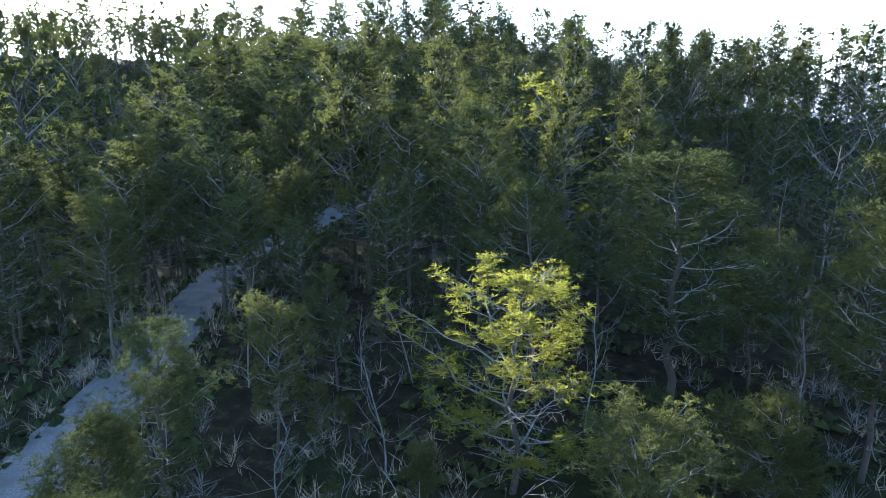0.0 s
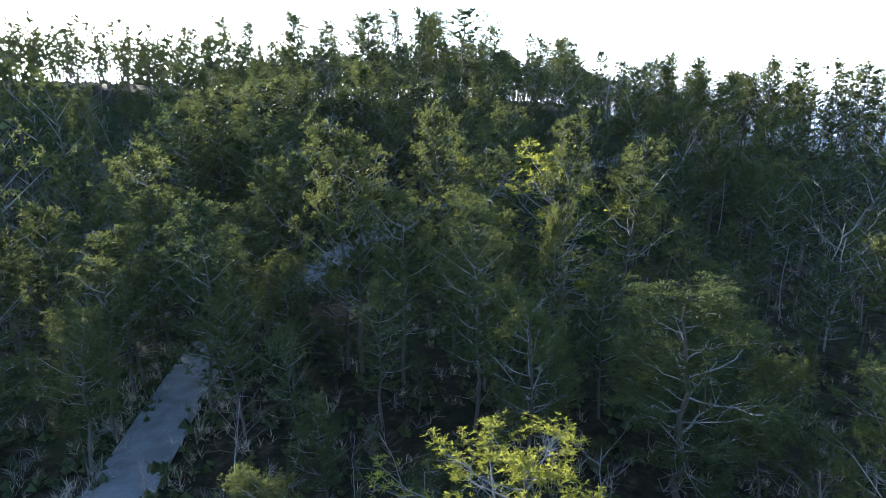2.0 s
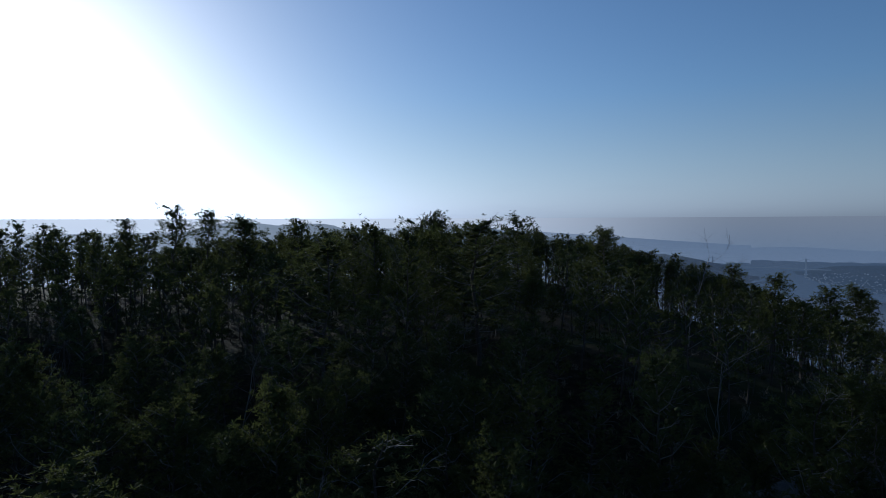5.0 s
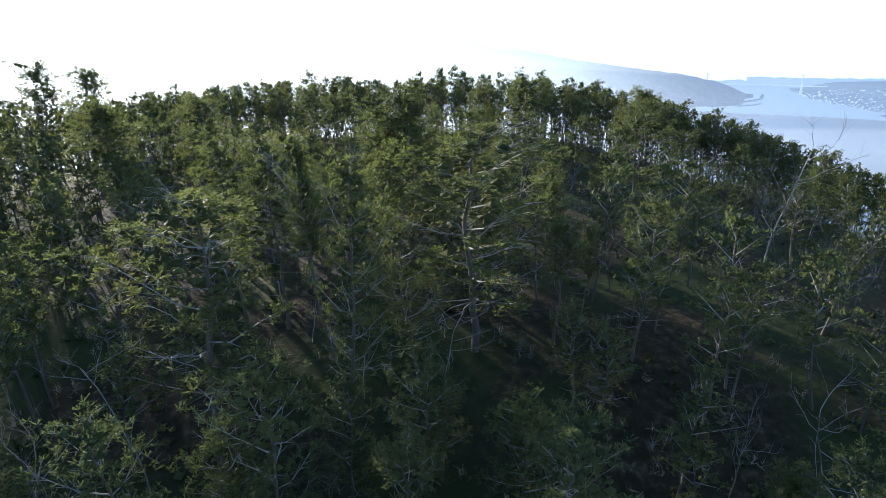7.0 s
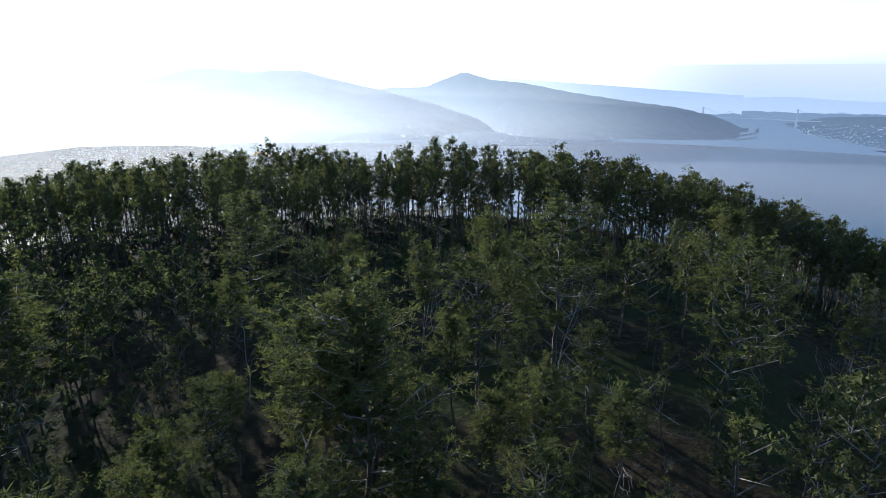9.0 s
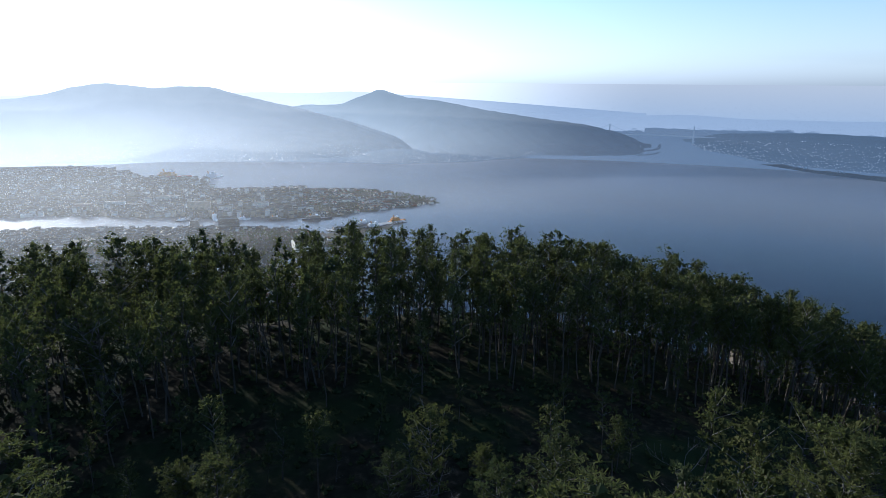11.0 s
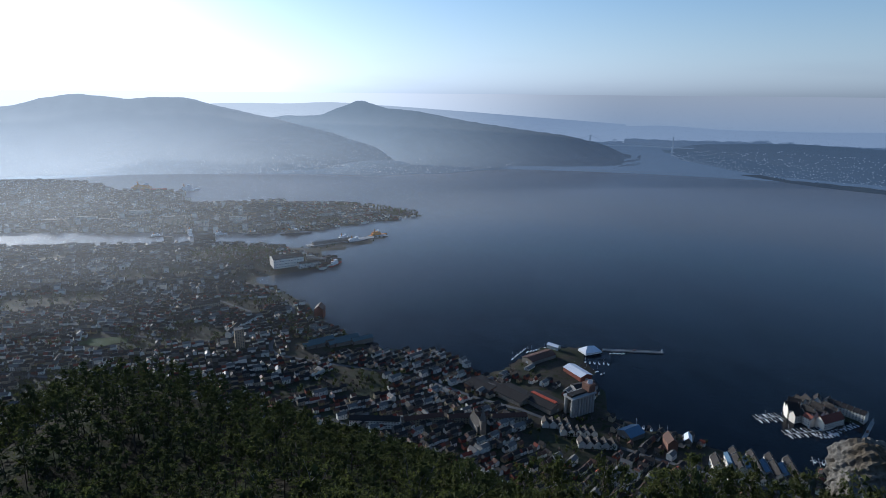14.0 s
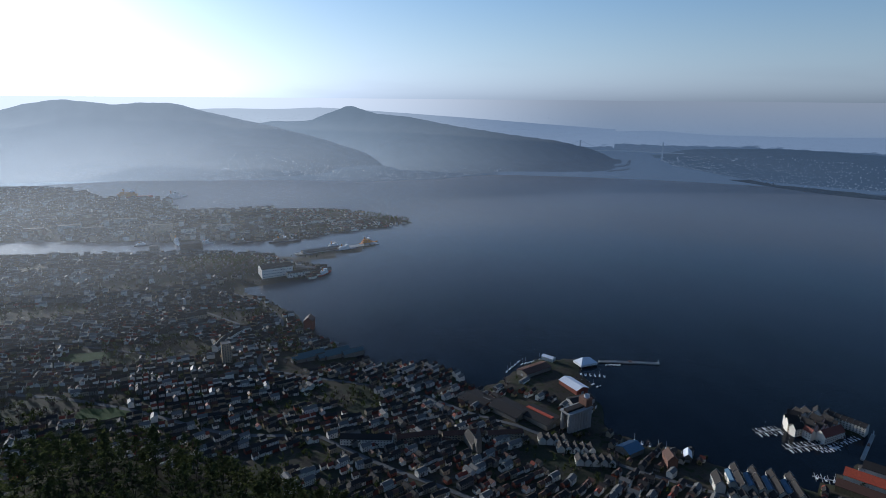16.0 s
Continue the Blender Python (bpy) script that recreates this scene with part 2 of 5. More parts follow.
# far houses and bridge: emission mixed into their colours imitates haze before them
M_FARHOUSE = painted_haze_material("hazy_house_walls", (0.7, 0.69, 0.66), 0.6, (0.13, 0.165, 0.21), (0.43, 0.485, 0.53))
M_FARSTEEL = painted_haze_material("hazy_steel", (0.2, 0.2, 0.2), 0.85, (0.085, 0.12, 0.17), (0.38, 0.45, 0.50))
M_FARROOF = painted_haze_material("hazy_house_roofs", (0.10, 0.09, 0.09), 0.70, (0.085, 0.125, 0.19), (0.38, 0.45, 0.50))


# ---- mesh helpers ----
def mesh_np(name, verts, tris, mats, index=None):
    me = bpy.data.meshes.new(name)
    verts, tris = np.asarray(verts, np.float32), np.asarray(tris, np.int32)
    me.vertices.add(len(verts))
    me.vertices.foreach_set("co", verts.ravel())
    me.loops.add(tris.size)
    me.loops.foreach_set("vertex_index", tris.ravel())
    me.polygons.add(len(tris))
    me.polygons.foreach_set("loop_start", np.arange(0, tris.size, tris.shape[1], dtype=np.int32))
    for m in mats:
        me.materials.append(m)
    if index is not None:
        me.polygons.foreach_set("material_index", np.asarray(index, np.int32))
    me.polygons.foreach_set("use_smooth", np.zeros(len(tris), bool))
    me.update(calc_edges=True)
    return me


def thing(name, label, category, group="", kind=""):
    return tagged(new(name), label, category, group, kind)


def part_np(name, soup, material, parent, label="", smooth=False):
    ob = new(name, mesh_np(name, soup[0], soup[1], [material]))
    ob.parent = parent
    if smooth:
        ob.data.polygons.foreach_set("use_smooth", np.ones(len(ob.data.polygons), bool))
    return tagged(ob, label)


def part(name, bm, material, parent, label=""):
    me = bpy.data.meshes.new(name)
    bm.to_mesh(me)
    bm.free()
    me.materials.append(material)
    ob = new(name, me)
    ob.parent = parent
    return tagged(ob, label)


def joined(soups):
    """Several (verts, faces) into one."""
    vs, fs, n = [], [], 0
    for v, f in soups:
        if len(v):
            vs.append(np.asarray(v, float))
            fs.append(np.asarray(f, int) + n)
            n += len(v)
    return np.concatenate(vs), np.concatenate(fs)


def tube(pts, radii, sides):
    pts, n = np.asarray(pts, float), len(pts)
    ax = np.gradient(pts, axis=0)
    ax /= np.linalg.norm(ax, axis=1)[:, None] + 1e-9
    ref = np.where(np.abs(ax[:, 2:3]) > 0.8, np.array([[1.0, 0, 0]]), np.array([[0, 0, 1.0]]))
    u = np.cross(ax, ref)
    u /= np.linalg.norm(u, axis=1)[:, None] + 1e-9
    w = np.cross(ax, u)
    a = np.arange(sides) * 2 * math.pi / sides
    ring = pts[:, None] + np.asarray(radii)[:, None, None] * (u[:, None] * np.cos(a)[None, :, None] + w[:, None] * np.sin(a)[None, :, None])
    i, j = np.meshgrid(np.arange(n - 1), np.arange(sides), indexing="ij")
    p, q = i * sides + j, i * sides + (j + 1) % sides
    f = np.concatenate([np.stack([p, q, q + sides], -1).reshape(-1, 3), np.stack([p, q + sides, p + sides], -1).reshape(-1, 3)])
    return ring.reshape(-1, 3), f


def spray(rng, tips, ways, count, length, width, spread):
    """Needles fanned round the ends of twigs."""
    n = len(tips)
    tips, ways = np.repeat(tips, count, 0), np.repeat(ways, count, 0)
    d = ways + rng.normal(0, spread, tips.shape)
    d /= np.linalg.norm(d, axis=1)[:, None] + 1e-9
    base = tips - ways * rng.uniform(-0.4, 1.0, (n * count, 1)) * length
    side = np.cross(d, rng.normal(0, 1, d.shape))
    side *= width / 2 / (np.linalg.norm(side, axis=1)[:, None] + 1e-9)
    ln = length * rng.uniform(0.7, 1.2, (n * count, 1))
    v = np.stack([base - side, base + side, base + d * ln], 1).reshape(-1, 3)
    return v, np.arange(len(v)).reshape(-1, 3)


def brushes(rng, tips, ways, blades, length, width):
    """Rounded brushes of needles: blades fanned over a dome round each shoot, half of them broad at the outer end."""
    n, m = len(tips), len(tips) * blades
    c, w = np.repeat(np.asarray(tips, float), blades, 0), np.repeat(np.asarray(ways, float), blades, 0)
    d = rng.normal(0, 1, (m, 3))
    d /= np.linalg.norm(d, axis=1)[:, None] + 1e-9
    d = d + 0.75 * w
    d /= np.linalg.norm(d, axis=1)[:, None] + 1e-9
    side = np.cross(d, rng.normal(0, 1, (m, 3)))
    side *= width / 2 / (np.linalg.norm(side, axis=1)[:, None] + 1e-9)
    size = np.repeat(rng.uniform(0.7, 1.25, (n, 1)), blades, 0)
    ln = length * rng.uniform(0.65, 1.15, (m, 1)) * size
    c = c + d * 0.12 * ln
    out = (np.arange(m) % 2 == 0)[:, None]
    a, b = c + d * ln * out, c + d * ln * ~out
    v = np.stack([a - side, a + side, b], 1).reshape(-1, 3)
    return v, np.arange(len(v)).reshape(-1, 3)


def clumps(rng, centres, radius, faces=8):
    """Uneven tufts of four or eight faces."""
    n = len(centres)
    if faces == 8:
        base = np.array([(1, 0, 0), (0, 1, 0), (-1, 0, 0), (0, -1, 0), (0, 0, 1), (0, 0, -0.7)], float)
        f = np.array([(0, 1, 4), (1, 2, 4), (2, 3, 4), (3, 0, 4), (1, 0, 5), (2, 1, 5), (3, 2, 5), (0, 3, 5)])
    else:
        base = np.array([(1.25, 0, -0.4), (-0.62, 1.1, -0.4), (-0.62, -1.1, -0.4), (0, 0, 1.15)], float)
        f = np.array([(0, 1, 3), (1, 2, 3), (2, 0, 3), (0, 2, 1)])
    k = len(base)
    a = rng.uniform(0, 2 * math.pi, n)
    turn = np.stack([np.stack([np.cos(a), -np.sin(a), 0 * a], 1), np.stack([np.sin(a), np.cos(a), 0 * a], 1), np.stack([0 * a, 0 * a, 1 + 0 * a], 1)], 1)
    v = np.einsum("nij,kj->nki", turn, base) * rng.uniform(0.6, 1.5, (n, k, 1)) * radius * rng.uniform(0.75, 1.25, (n, 1, 1)) + rng.normal(0, 0.15 * radius, (n, k, 3)) + centres[:, None]
    return v.reshape(-1, 3), (f[None] + k * np.arange(n)[:, None, None]).reshape(-1, 3)


# ---- the lie of the land ----
def smooth(v):
    v = np.clip(v, 0, 1)
    return v * v * (3 - 2 * v)


def wave(x, y, s, seed):
    """A cheap rolling noise."""
    r = np.random.RandomState(seed)
    out = 0
    for k in range(5):
        a, p, f = r.uniform(0, 6.28), r.uniform(0, 6.28), s * 1.7 ** k
        out = out + np.sin((x * math.cos(a) + y * math.sin(a)) * f + p) / 1.6 ** k
    return out / 2.2


ROAD = np.array([(-12.5, -30), (-12.5, 10), (-13.1, 29.6), (-13.3, 35), (-14.0, 41), (-15.0, 47.5), (-15.2, 56), (-12.3, 67.0), (-6.6, 76.3), (1.2, 82.6), (8.1, 87.2), (15.2, 90.8), (28.5, 95.3), (43.5, 102.5), (75, 122), (120, 146)], float)


def resample(p, step):
    d = np.concatenate([[0], np.cumsum(np.linalg.norm(np.diff(p, axis=0), axis=1))])
    t = np.arange(0, d[-1], step)
    q = np.stack([np.interp(t, d, p[:, 0]), np.interp(t, d, p[:, 1])], 1)
    for _ in range(6):
        q[1:-1] = (q[:-2] + 2 * q[1:-1] + q[2:]) / 4
    return q


ROAD_LINE = resample(ROAD, 2.0)


def near_line(x, y, line):
    x, y = np.asarray(x, float), np.asarray(y, float)
    out = np.full(x.shape, 1e9)
    for px, py in line:
        out = np.minimum(out, (x - px) ** 2 + (y - py) ** 2)
    return np.sqrt(out)


SHORE_TOWN = [(1500, 600), (743, 795), (740, 836), (659, 799), (613, 792), (564, 835), (531, 873), (493, 908), (446, 932), (418, 959),
              (410, 987), (439, 1051), (429, 1091), (454, 1131), (445, 1190), (491, 1192), (515, 1215), (468, 1250), (411, 1259),
              (362, 1235), (313, 1188), (250, 1134), (218, 1228), (181, 1265), (115, 1271), (50, 1298), (8, 1373), (-40, 1443),
              (-81, 1563), (-124, 1630), (-186, 1742), (-246, 1800)]
SHORE_FORT = [(-228, 1832), (-139, 1845), (-47, 1856), (1, 1946), (-24, 2004), (-90, 2066), (39, 2115), (183, 2218), (103, 2281), (-15, 2192), (-124, 2146),
              (-178, 2158), (-344, 2203), (-579, 2239), (-836, 2249), (-1032, 2251), (-2600, 2240), (-2600, -900), (1500, -900)]
SHORE_POINT = [(-2600, 2500), (-1133, 2467), (-1024, 2459), (-772, 2413), (-565, 2399), (-292, 2367), (-96, 2364), (27, 2461), (205, 2528), (313, 2591),
               (335, 2684), (156, 2800), (-66, 2905), (-343, 2935), (-612, 2955), (-700, 3110), (-776, 3350), (-998, 3395), (-1082, 3390), (-1238, 3599), (-1487, 3859), (-1585, 4058), (-2600, 4160)]
SHORE_ISLE = [(689, 952), (734, 962), (816, 935), (800, 887), (740, 876), (706, 882), (687, 906)]
SHORES = [np.array(SHORE_TOWN + SHORE_FORT, float), np.array(SHORE_POINT, float), np.array(SHORE_ISLE, float)]


def shore_distance(x, y):
    """How far inland a place lies, negative out at sea."""
    x, y = np.asarray(x, float), np.asarray(y, float)
    best = np.full(x.shape, -1e9)
    for poly in SHORES:
        d2, inside = np.full(x.shape, 1e18), np.zeros(x.shape, bool)
        for (ax, ay), (bx, by) in zip(poly, np.roll(poly, -1, 0)):
            ex, ey = bx - ax, by - ay
            t = np.clip(((x - ax) * ex + (y - ay) * ey) / (ex * ex + ey * ey + 1e-9), 0, 1)
            d2 = np.minimum(d2, (x - ax - t * ex) ** 2 + (y - ay - t * ey) ** 2)
            inside ^= ((ay > y) != (by > y)) & (x < ex * (y - ay) / (ey if abs(ey) > 1e-9 else 1e-9) + ax)
        best = np.maximum(best, np.where(inside, 1, -1) * np.sqrt(d2))
    return best


KNOLL = 37.0


def hill(x, y):
    """The wooded top, its crest and its steep fall towards the town."""
    low = np.where(x < 60, 0.0035 * np.maximum(x - 8, 0) ** 2, 9.5 + 0.364 * (x - 60))
    left = 0.0022 * np.clip(-x - 26, 0, 85) ** 2
    z = 439.5 + 14.5 * smooth((y - 62) / 60) - low * smooth((y - 85) / 45) - left * smooth((y - 168) / 40)
    z = z + 4.0 * smooth((-x - 24) / 40) * smooth((y - 85) / 40) * smooth((185 - y) / 30)
    z = z + 0.9 * wave(x, y, 0.045, 3) * smooth((near_line(x, y, ROAD_LINE) - 2) / 10)
    s = np.clip(0.532 + np.where(x < 0, 0.0034, 0.0028) * x, 0.26, 1.0) + 0.0027 * np.maximum(-x - 64, 0)
    past = np.maximum(y - 205 - 4 * wave(x, y * 0, 0.03, 5), 0)
    z = z - s * np.minimum(past, 165) * smooth(past / 30) - 1.15 * np.maximum(past - 165, 0)
    z = z - 10.0 * smooth((-x - 6) / 45) * np.exp(-((y - 272) / 42) ** 2)
    z = z + KNOLL * np.exp(-((x - 102) / 20) ** 2 - ((y - 256) / 13) ** 2)
    return z + 3.0 * wave(x, y, 0.02, 8) * smooth(past / 60)


def town(d, x, y):
    base = np.where(d > 0, 2.2 + 0.075 * np.maximum(d - 25, 0), np.maximum(2.2 + d * 0.8, -8))
    fort = 10 * np.exp(-(((x + 330) / 170) ** 2 + ((y - 2020) / 90) ** 2))
    ness = 22 * np.exp(-(((x + 150) / 420) ** 2 + ((y - 2790) / 120) ** 2))
    return np.minimum(base, 85 + 0.02 * d) + (d > 12) * (fort + ness)


def height(x, y):
    x, y = np.asarray(x, float), np.asarray(y, float)
    return np.maximum(hill(x, y), town(shore_distance(x, y), x, y))


EYE = np.array([3.0, 120.0, 485.0])


def far_in(p):
    """Draws what lies past 4.2 km closer along its line of sight, so that the horizon stays within reach."""
    p = np.asarray(p, float)
    v = p - EYE
    d = np.linalg.norm(v[:, :2], axis=1)
    u = np.maximum(d - 4200, 0) / 700
    k = np.where(d > 4200, (4200 + 700 * u / (1 + u)) / np.maximum(d, 1), 1.0)
    return EYE + v * k[:, None]


def polar(radii, az0, az1, steps):
    r, a = np.meshgrid(radii, np.linspace(az0, az1, steps), indexing="ij")
    x, y = EYE[0] + r * np.sin(a), EYE[1] + r * np.cos(a)
    i, j = np.meshgrid(np.arange(len(radii) - 1), np.arange(steps - 1), indexing="ij")
    p = (i * steps + j).ravel()
    return x, y, np.stack([p, p + 1, p + steps + 1, p + steps], 1)


def sheet(name, x, y, z, quads, material, label, category):
    me = mesh_np(name, far_in(np.stack([x.ravel(), y.ravel(), z.ravel()], 1)), quads[:, ::-1], [material])
    me.polygons.foreach_set("use_smooth", np.ones(len(me.polygons), bool))
    return tagged(new(name, me), label, category, kind="structure")


near_r = np.concatenate([np.arange(0.5, 320, 2.6), 320 * 1.035 ** np.arange(1, 75)])
gx, gy, gq = polar(near_r, -math.pi, math.pi, 301)
sheet("ground", gx, gy, height(gx, gy), gq, M_LAND, "dark heathy hillside falling to a built-up shore", "ground")
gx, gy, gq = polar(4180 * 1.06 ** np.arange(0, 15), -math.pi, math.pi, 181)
sheet("backdrop_water", gx, gy, 0 * gx, gq, M_FARWATER, "far water with a pale haze glow painted in", "water")
gx, gy, gq = polar(np.linspace(300, 4190, 64), -math.pi, math.pi, 181)
sheet("water", gx, gy, 0 * gx, gq, M_SEA, "calm blue fjord with fine ripples", "water")


# glowing strip fills the gap under the sky in place of distant haze
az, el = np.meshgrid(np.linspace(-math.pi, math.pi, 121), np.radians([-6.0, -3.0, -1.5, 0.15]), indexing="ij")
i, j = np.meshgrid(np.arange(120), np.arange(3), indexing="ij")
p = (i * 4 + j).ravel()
sheet("backdrop_haze", EYE[0] + 16000 * np.sin(az), EYE[1] + 16000 * np.cos(az), EYE[2] + 16000 * np.tan(el), np.stack([p, p + 4, p + 5, p + 1], 1), M_HAZE, "glowing strip painted as pale haze along the horizon", "haze")


def haze_sheet_material(amount, reach):
    """Sheet added in place of hazy air: lets most light through and scatters a little of the sun; denser over the town
    than over open water, and uneven.
    """
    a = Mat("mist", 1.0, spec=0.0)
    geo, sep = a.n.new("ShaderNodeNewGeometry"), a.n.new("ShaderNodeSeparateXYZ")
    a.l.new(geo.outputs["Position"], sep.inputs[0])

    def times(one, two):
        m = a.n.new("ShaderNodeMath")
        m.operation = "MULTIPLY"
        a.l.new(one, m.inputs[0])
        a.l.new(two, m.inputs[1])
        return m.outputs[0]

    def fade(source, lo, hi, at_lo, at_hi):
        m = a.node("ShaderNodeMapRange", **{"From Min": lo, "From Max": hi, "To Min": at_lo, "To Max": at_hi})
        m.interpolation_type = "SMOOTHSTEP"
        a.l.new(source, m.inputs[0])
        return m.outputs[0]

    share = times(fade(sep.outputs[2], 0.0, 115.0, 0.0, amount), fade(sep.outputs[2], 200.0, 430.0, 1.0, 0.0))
    # denser on the sunward left, imitating air that glows towards the sun
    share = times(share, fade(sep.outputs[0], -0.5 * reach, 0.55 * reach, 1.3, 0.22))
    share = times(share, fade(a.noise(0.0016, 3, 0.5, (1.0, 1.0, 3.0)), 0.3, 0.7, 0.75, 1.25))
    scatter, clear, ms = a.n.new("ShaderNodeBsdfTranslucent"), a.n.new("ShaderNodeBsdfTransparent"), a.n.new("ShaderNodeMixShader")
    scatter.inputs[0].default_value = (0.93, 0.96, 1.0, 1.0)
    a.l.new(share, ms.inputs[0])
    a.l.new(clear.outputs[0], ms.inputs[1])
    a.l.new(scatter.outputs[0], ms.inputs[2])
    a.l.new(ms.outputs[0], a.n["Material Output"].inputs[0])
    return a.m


# seven upright sheets added to imitate haze deepening with distance
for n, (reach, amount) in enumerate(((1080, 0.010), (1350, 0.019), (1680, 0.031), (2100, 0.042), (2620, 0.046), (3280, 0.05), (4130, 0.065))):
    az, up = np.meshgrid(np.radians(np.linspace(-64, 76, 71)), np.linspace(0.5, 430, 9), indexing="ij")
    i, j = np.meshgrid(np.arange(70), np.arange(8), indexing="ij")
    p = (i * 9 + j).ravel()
    sheet("mist_%d" % (n + 1), EYE[0] + reach * np.sin(az), EYE[1] + reach * np.cos(az), up, np.stack([p, p + 9, p + 10, p + 1], 1), haze_sheet_material(amount, reach), "nearly clear sheet standing in for hazy air over the town and the fjord", "mist")


def mountain(name, az, el, reach, foot, material, label, rough, seed):
    """A long hill: its crest as heights over bearings, its foot at the shore."""
    a = np.linspace(az[0], az[-1], 220)
    top = EYE[2] + reach * np.tan(np.radians(np.interp(a, az, el)))
    top = np.maximum(np.convolve(np.pad(top, 3, "edge"), np.ones(7) / 7, "valid"), 1.0)
    ft = np.interp(a, *foot)
    v = np.linspace(0, 1, 40)
    vv, aa = np.meshgrid(v, a, indexing="ij")
    r = ft[None] + (reach - ft[None]) * vv
    r = np.where(vv > 0.97, r + 250, r)
    x, y = EYE[0] + r * np.sin(np.radians(aa)), EYE[1] + r * np.cos(np.radians(aa))
    shape = 0.06 * np.minimum(vv * 12, 1) + 0.94 * np.clip((vv - 0.08) / 0.88, 0, 1) ** 1.25
    z = top[None] * shape + rough * np.sin(np.pi * vv) * wave(x, y, 0.006, seed) * np.minimum(top[None] / 120, 1) + 0.12 * rough * wave(x, y, 0.05, seed + 1) * (vv > 0.05)
    i, j = np.meshgrid(np.arange(39), np.arange(219), indexing="ij")
    p = (i * 220 + j).ravel()
    sheet(name, x, y, np.maximum(z, -2), np.stack([p, p + 1, p + 221, p + 220], 1), material, label, "mountain")


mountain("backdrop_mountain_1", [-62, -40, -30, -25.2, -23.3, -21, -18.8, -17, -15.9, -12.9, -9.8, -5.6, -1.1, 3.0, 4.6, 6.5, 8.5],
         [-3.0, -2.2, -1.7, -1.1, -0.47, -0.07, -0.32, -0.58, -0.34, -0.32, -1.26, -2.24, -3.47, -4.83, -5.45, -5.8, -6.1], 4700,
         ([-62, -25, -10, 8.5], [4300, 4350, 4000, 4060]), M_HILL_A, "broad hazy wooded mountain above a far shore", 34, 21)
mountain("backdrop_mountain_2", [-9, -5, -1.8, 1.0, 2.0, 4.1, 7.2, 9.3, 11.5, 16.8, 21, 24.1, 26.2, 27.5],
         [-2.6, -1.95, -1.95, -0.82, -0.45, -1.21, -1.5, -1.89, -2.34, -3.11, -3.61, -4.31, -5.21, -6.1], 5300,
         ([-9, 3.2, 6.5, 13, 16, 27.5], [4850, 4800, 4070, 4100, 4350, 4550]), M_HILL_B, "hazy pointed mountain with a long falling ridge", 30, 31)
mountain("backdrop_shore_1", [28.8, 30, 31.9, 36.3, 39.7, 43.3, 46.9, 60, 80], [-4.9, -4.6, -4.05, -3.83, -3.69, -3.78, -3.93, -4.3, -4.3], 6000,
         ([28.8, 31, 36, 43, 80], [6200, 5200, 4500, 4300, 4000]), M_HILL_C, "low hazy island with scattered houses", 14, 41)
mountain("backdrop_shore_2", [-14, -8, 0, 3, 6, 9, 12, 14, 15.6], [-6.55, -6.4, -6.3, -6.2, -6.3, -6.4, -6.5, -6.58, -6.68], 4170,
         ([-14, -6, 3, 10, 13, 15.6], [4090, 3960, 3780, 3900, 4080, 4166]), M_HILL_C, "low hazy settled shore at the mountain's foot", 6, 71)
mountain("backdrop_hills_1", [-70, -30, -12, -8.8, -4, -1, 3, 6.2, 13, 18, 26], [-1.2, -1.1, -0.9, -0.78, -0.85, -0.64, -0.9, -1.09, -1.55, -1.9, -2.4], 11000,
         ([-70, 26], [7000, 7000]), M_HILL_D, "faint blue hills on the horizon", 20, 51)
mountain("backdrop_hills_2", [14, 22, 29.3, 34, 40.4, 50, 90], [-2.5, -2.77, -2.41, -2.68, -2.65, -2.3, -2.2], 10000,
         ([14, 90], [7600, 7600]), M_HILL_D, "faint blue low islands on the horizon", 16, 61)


# ---- forest road ----
def ribbon(line, width, lift, ground):
    t = np.gradient(line, axis=0)
    t /= np.linalg.norm(t, axis=1)[:, None]
    nrm = np.stack([t[:, 1], -t[:, 0]], 1)
    offs = np.linspace(-0.5, 0.5, 5)
    p = line[:, None] + nrm[:, None] * (offs * width)[None, :, None]
    z = ground(p[..., 0], p[..., 1]) + lift - 0.22 * np.abs(offs)[None] ** 2
    v = np.concatenate([p, z[..., None]], -1).reshape(-1, 3)
    i, j = np.meshgrid(np.arange(len(line) - 1), np.arange(4), indexing="ij")
    q = (i * 5 + j).ravel()
    return v, np.stack([q, q + 1, q + 6, q + 5], 1)


v, f = ribbon(ROAD_LINE, 3.0, 0.22, hill)
tagged(new("road", mesh_np("road", v, f, [M_GRAVEL])), "grey gravel forest road", "road", kind="structure")


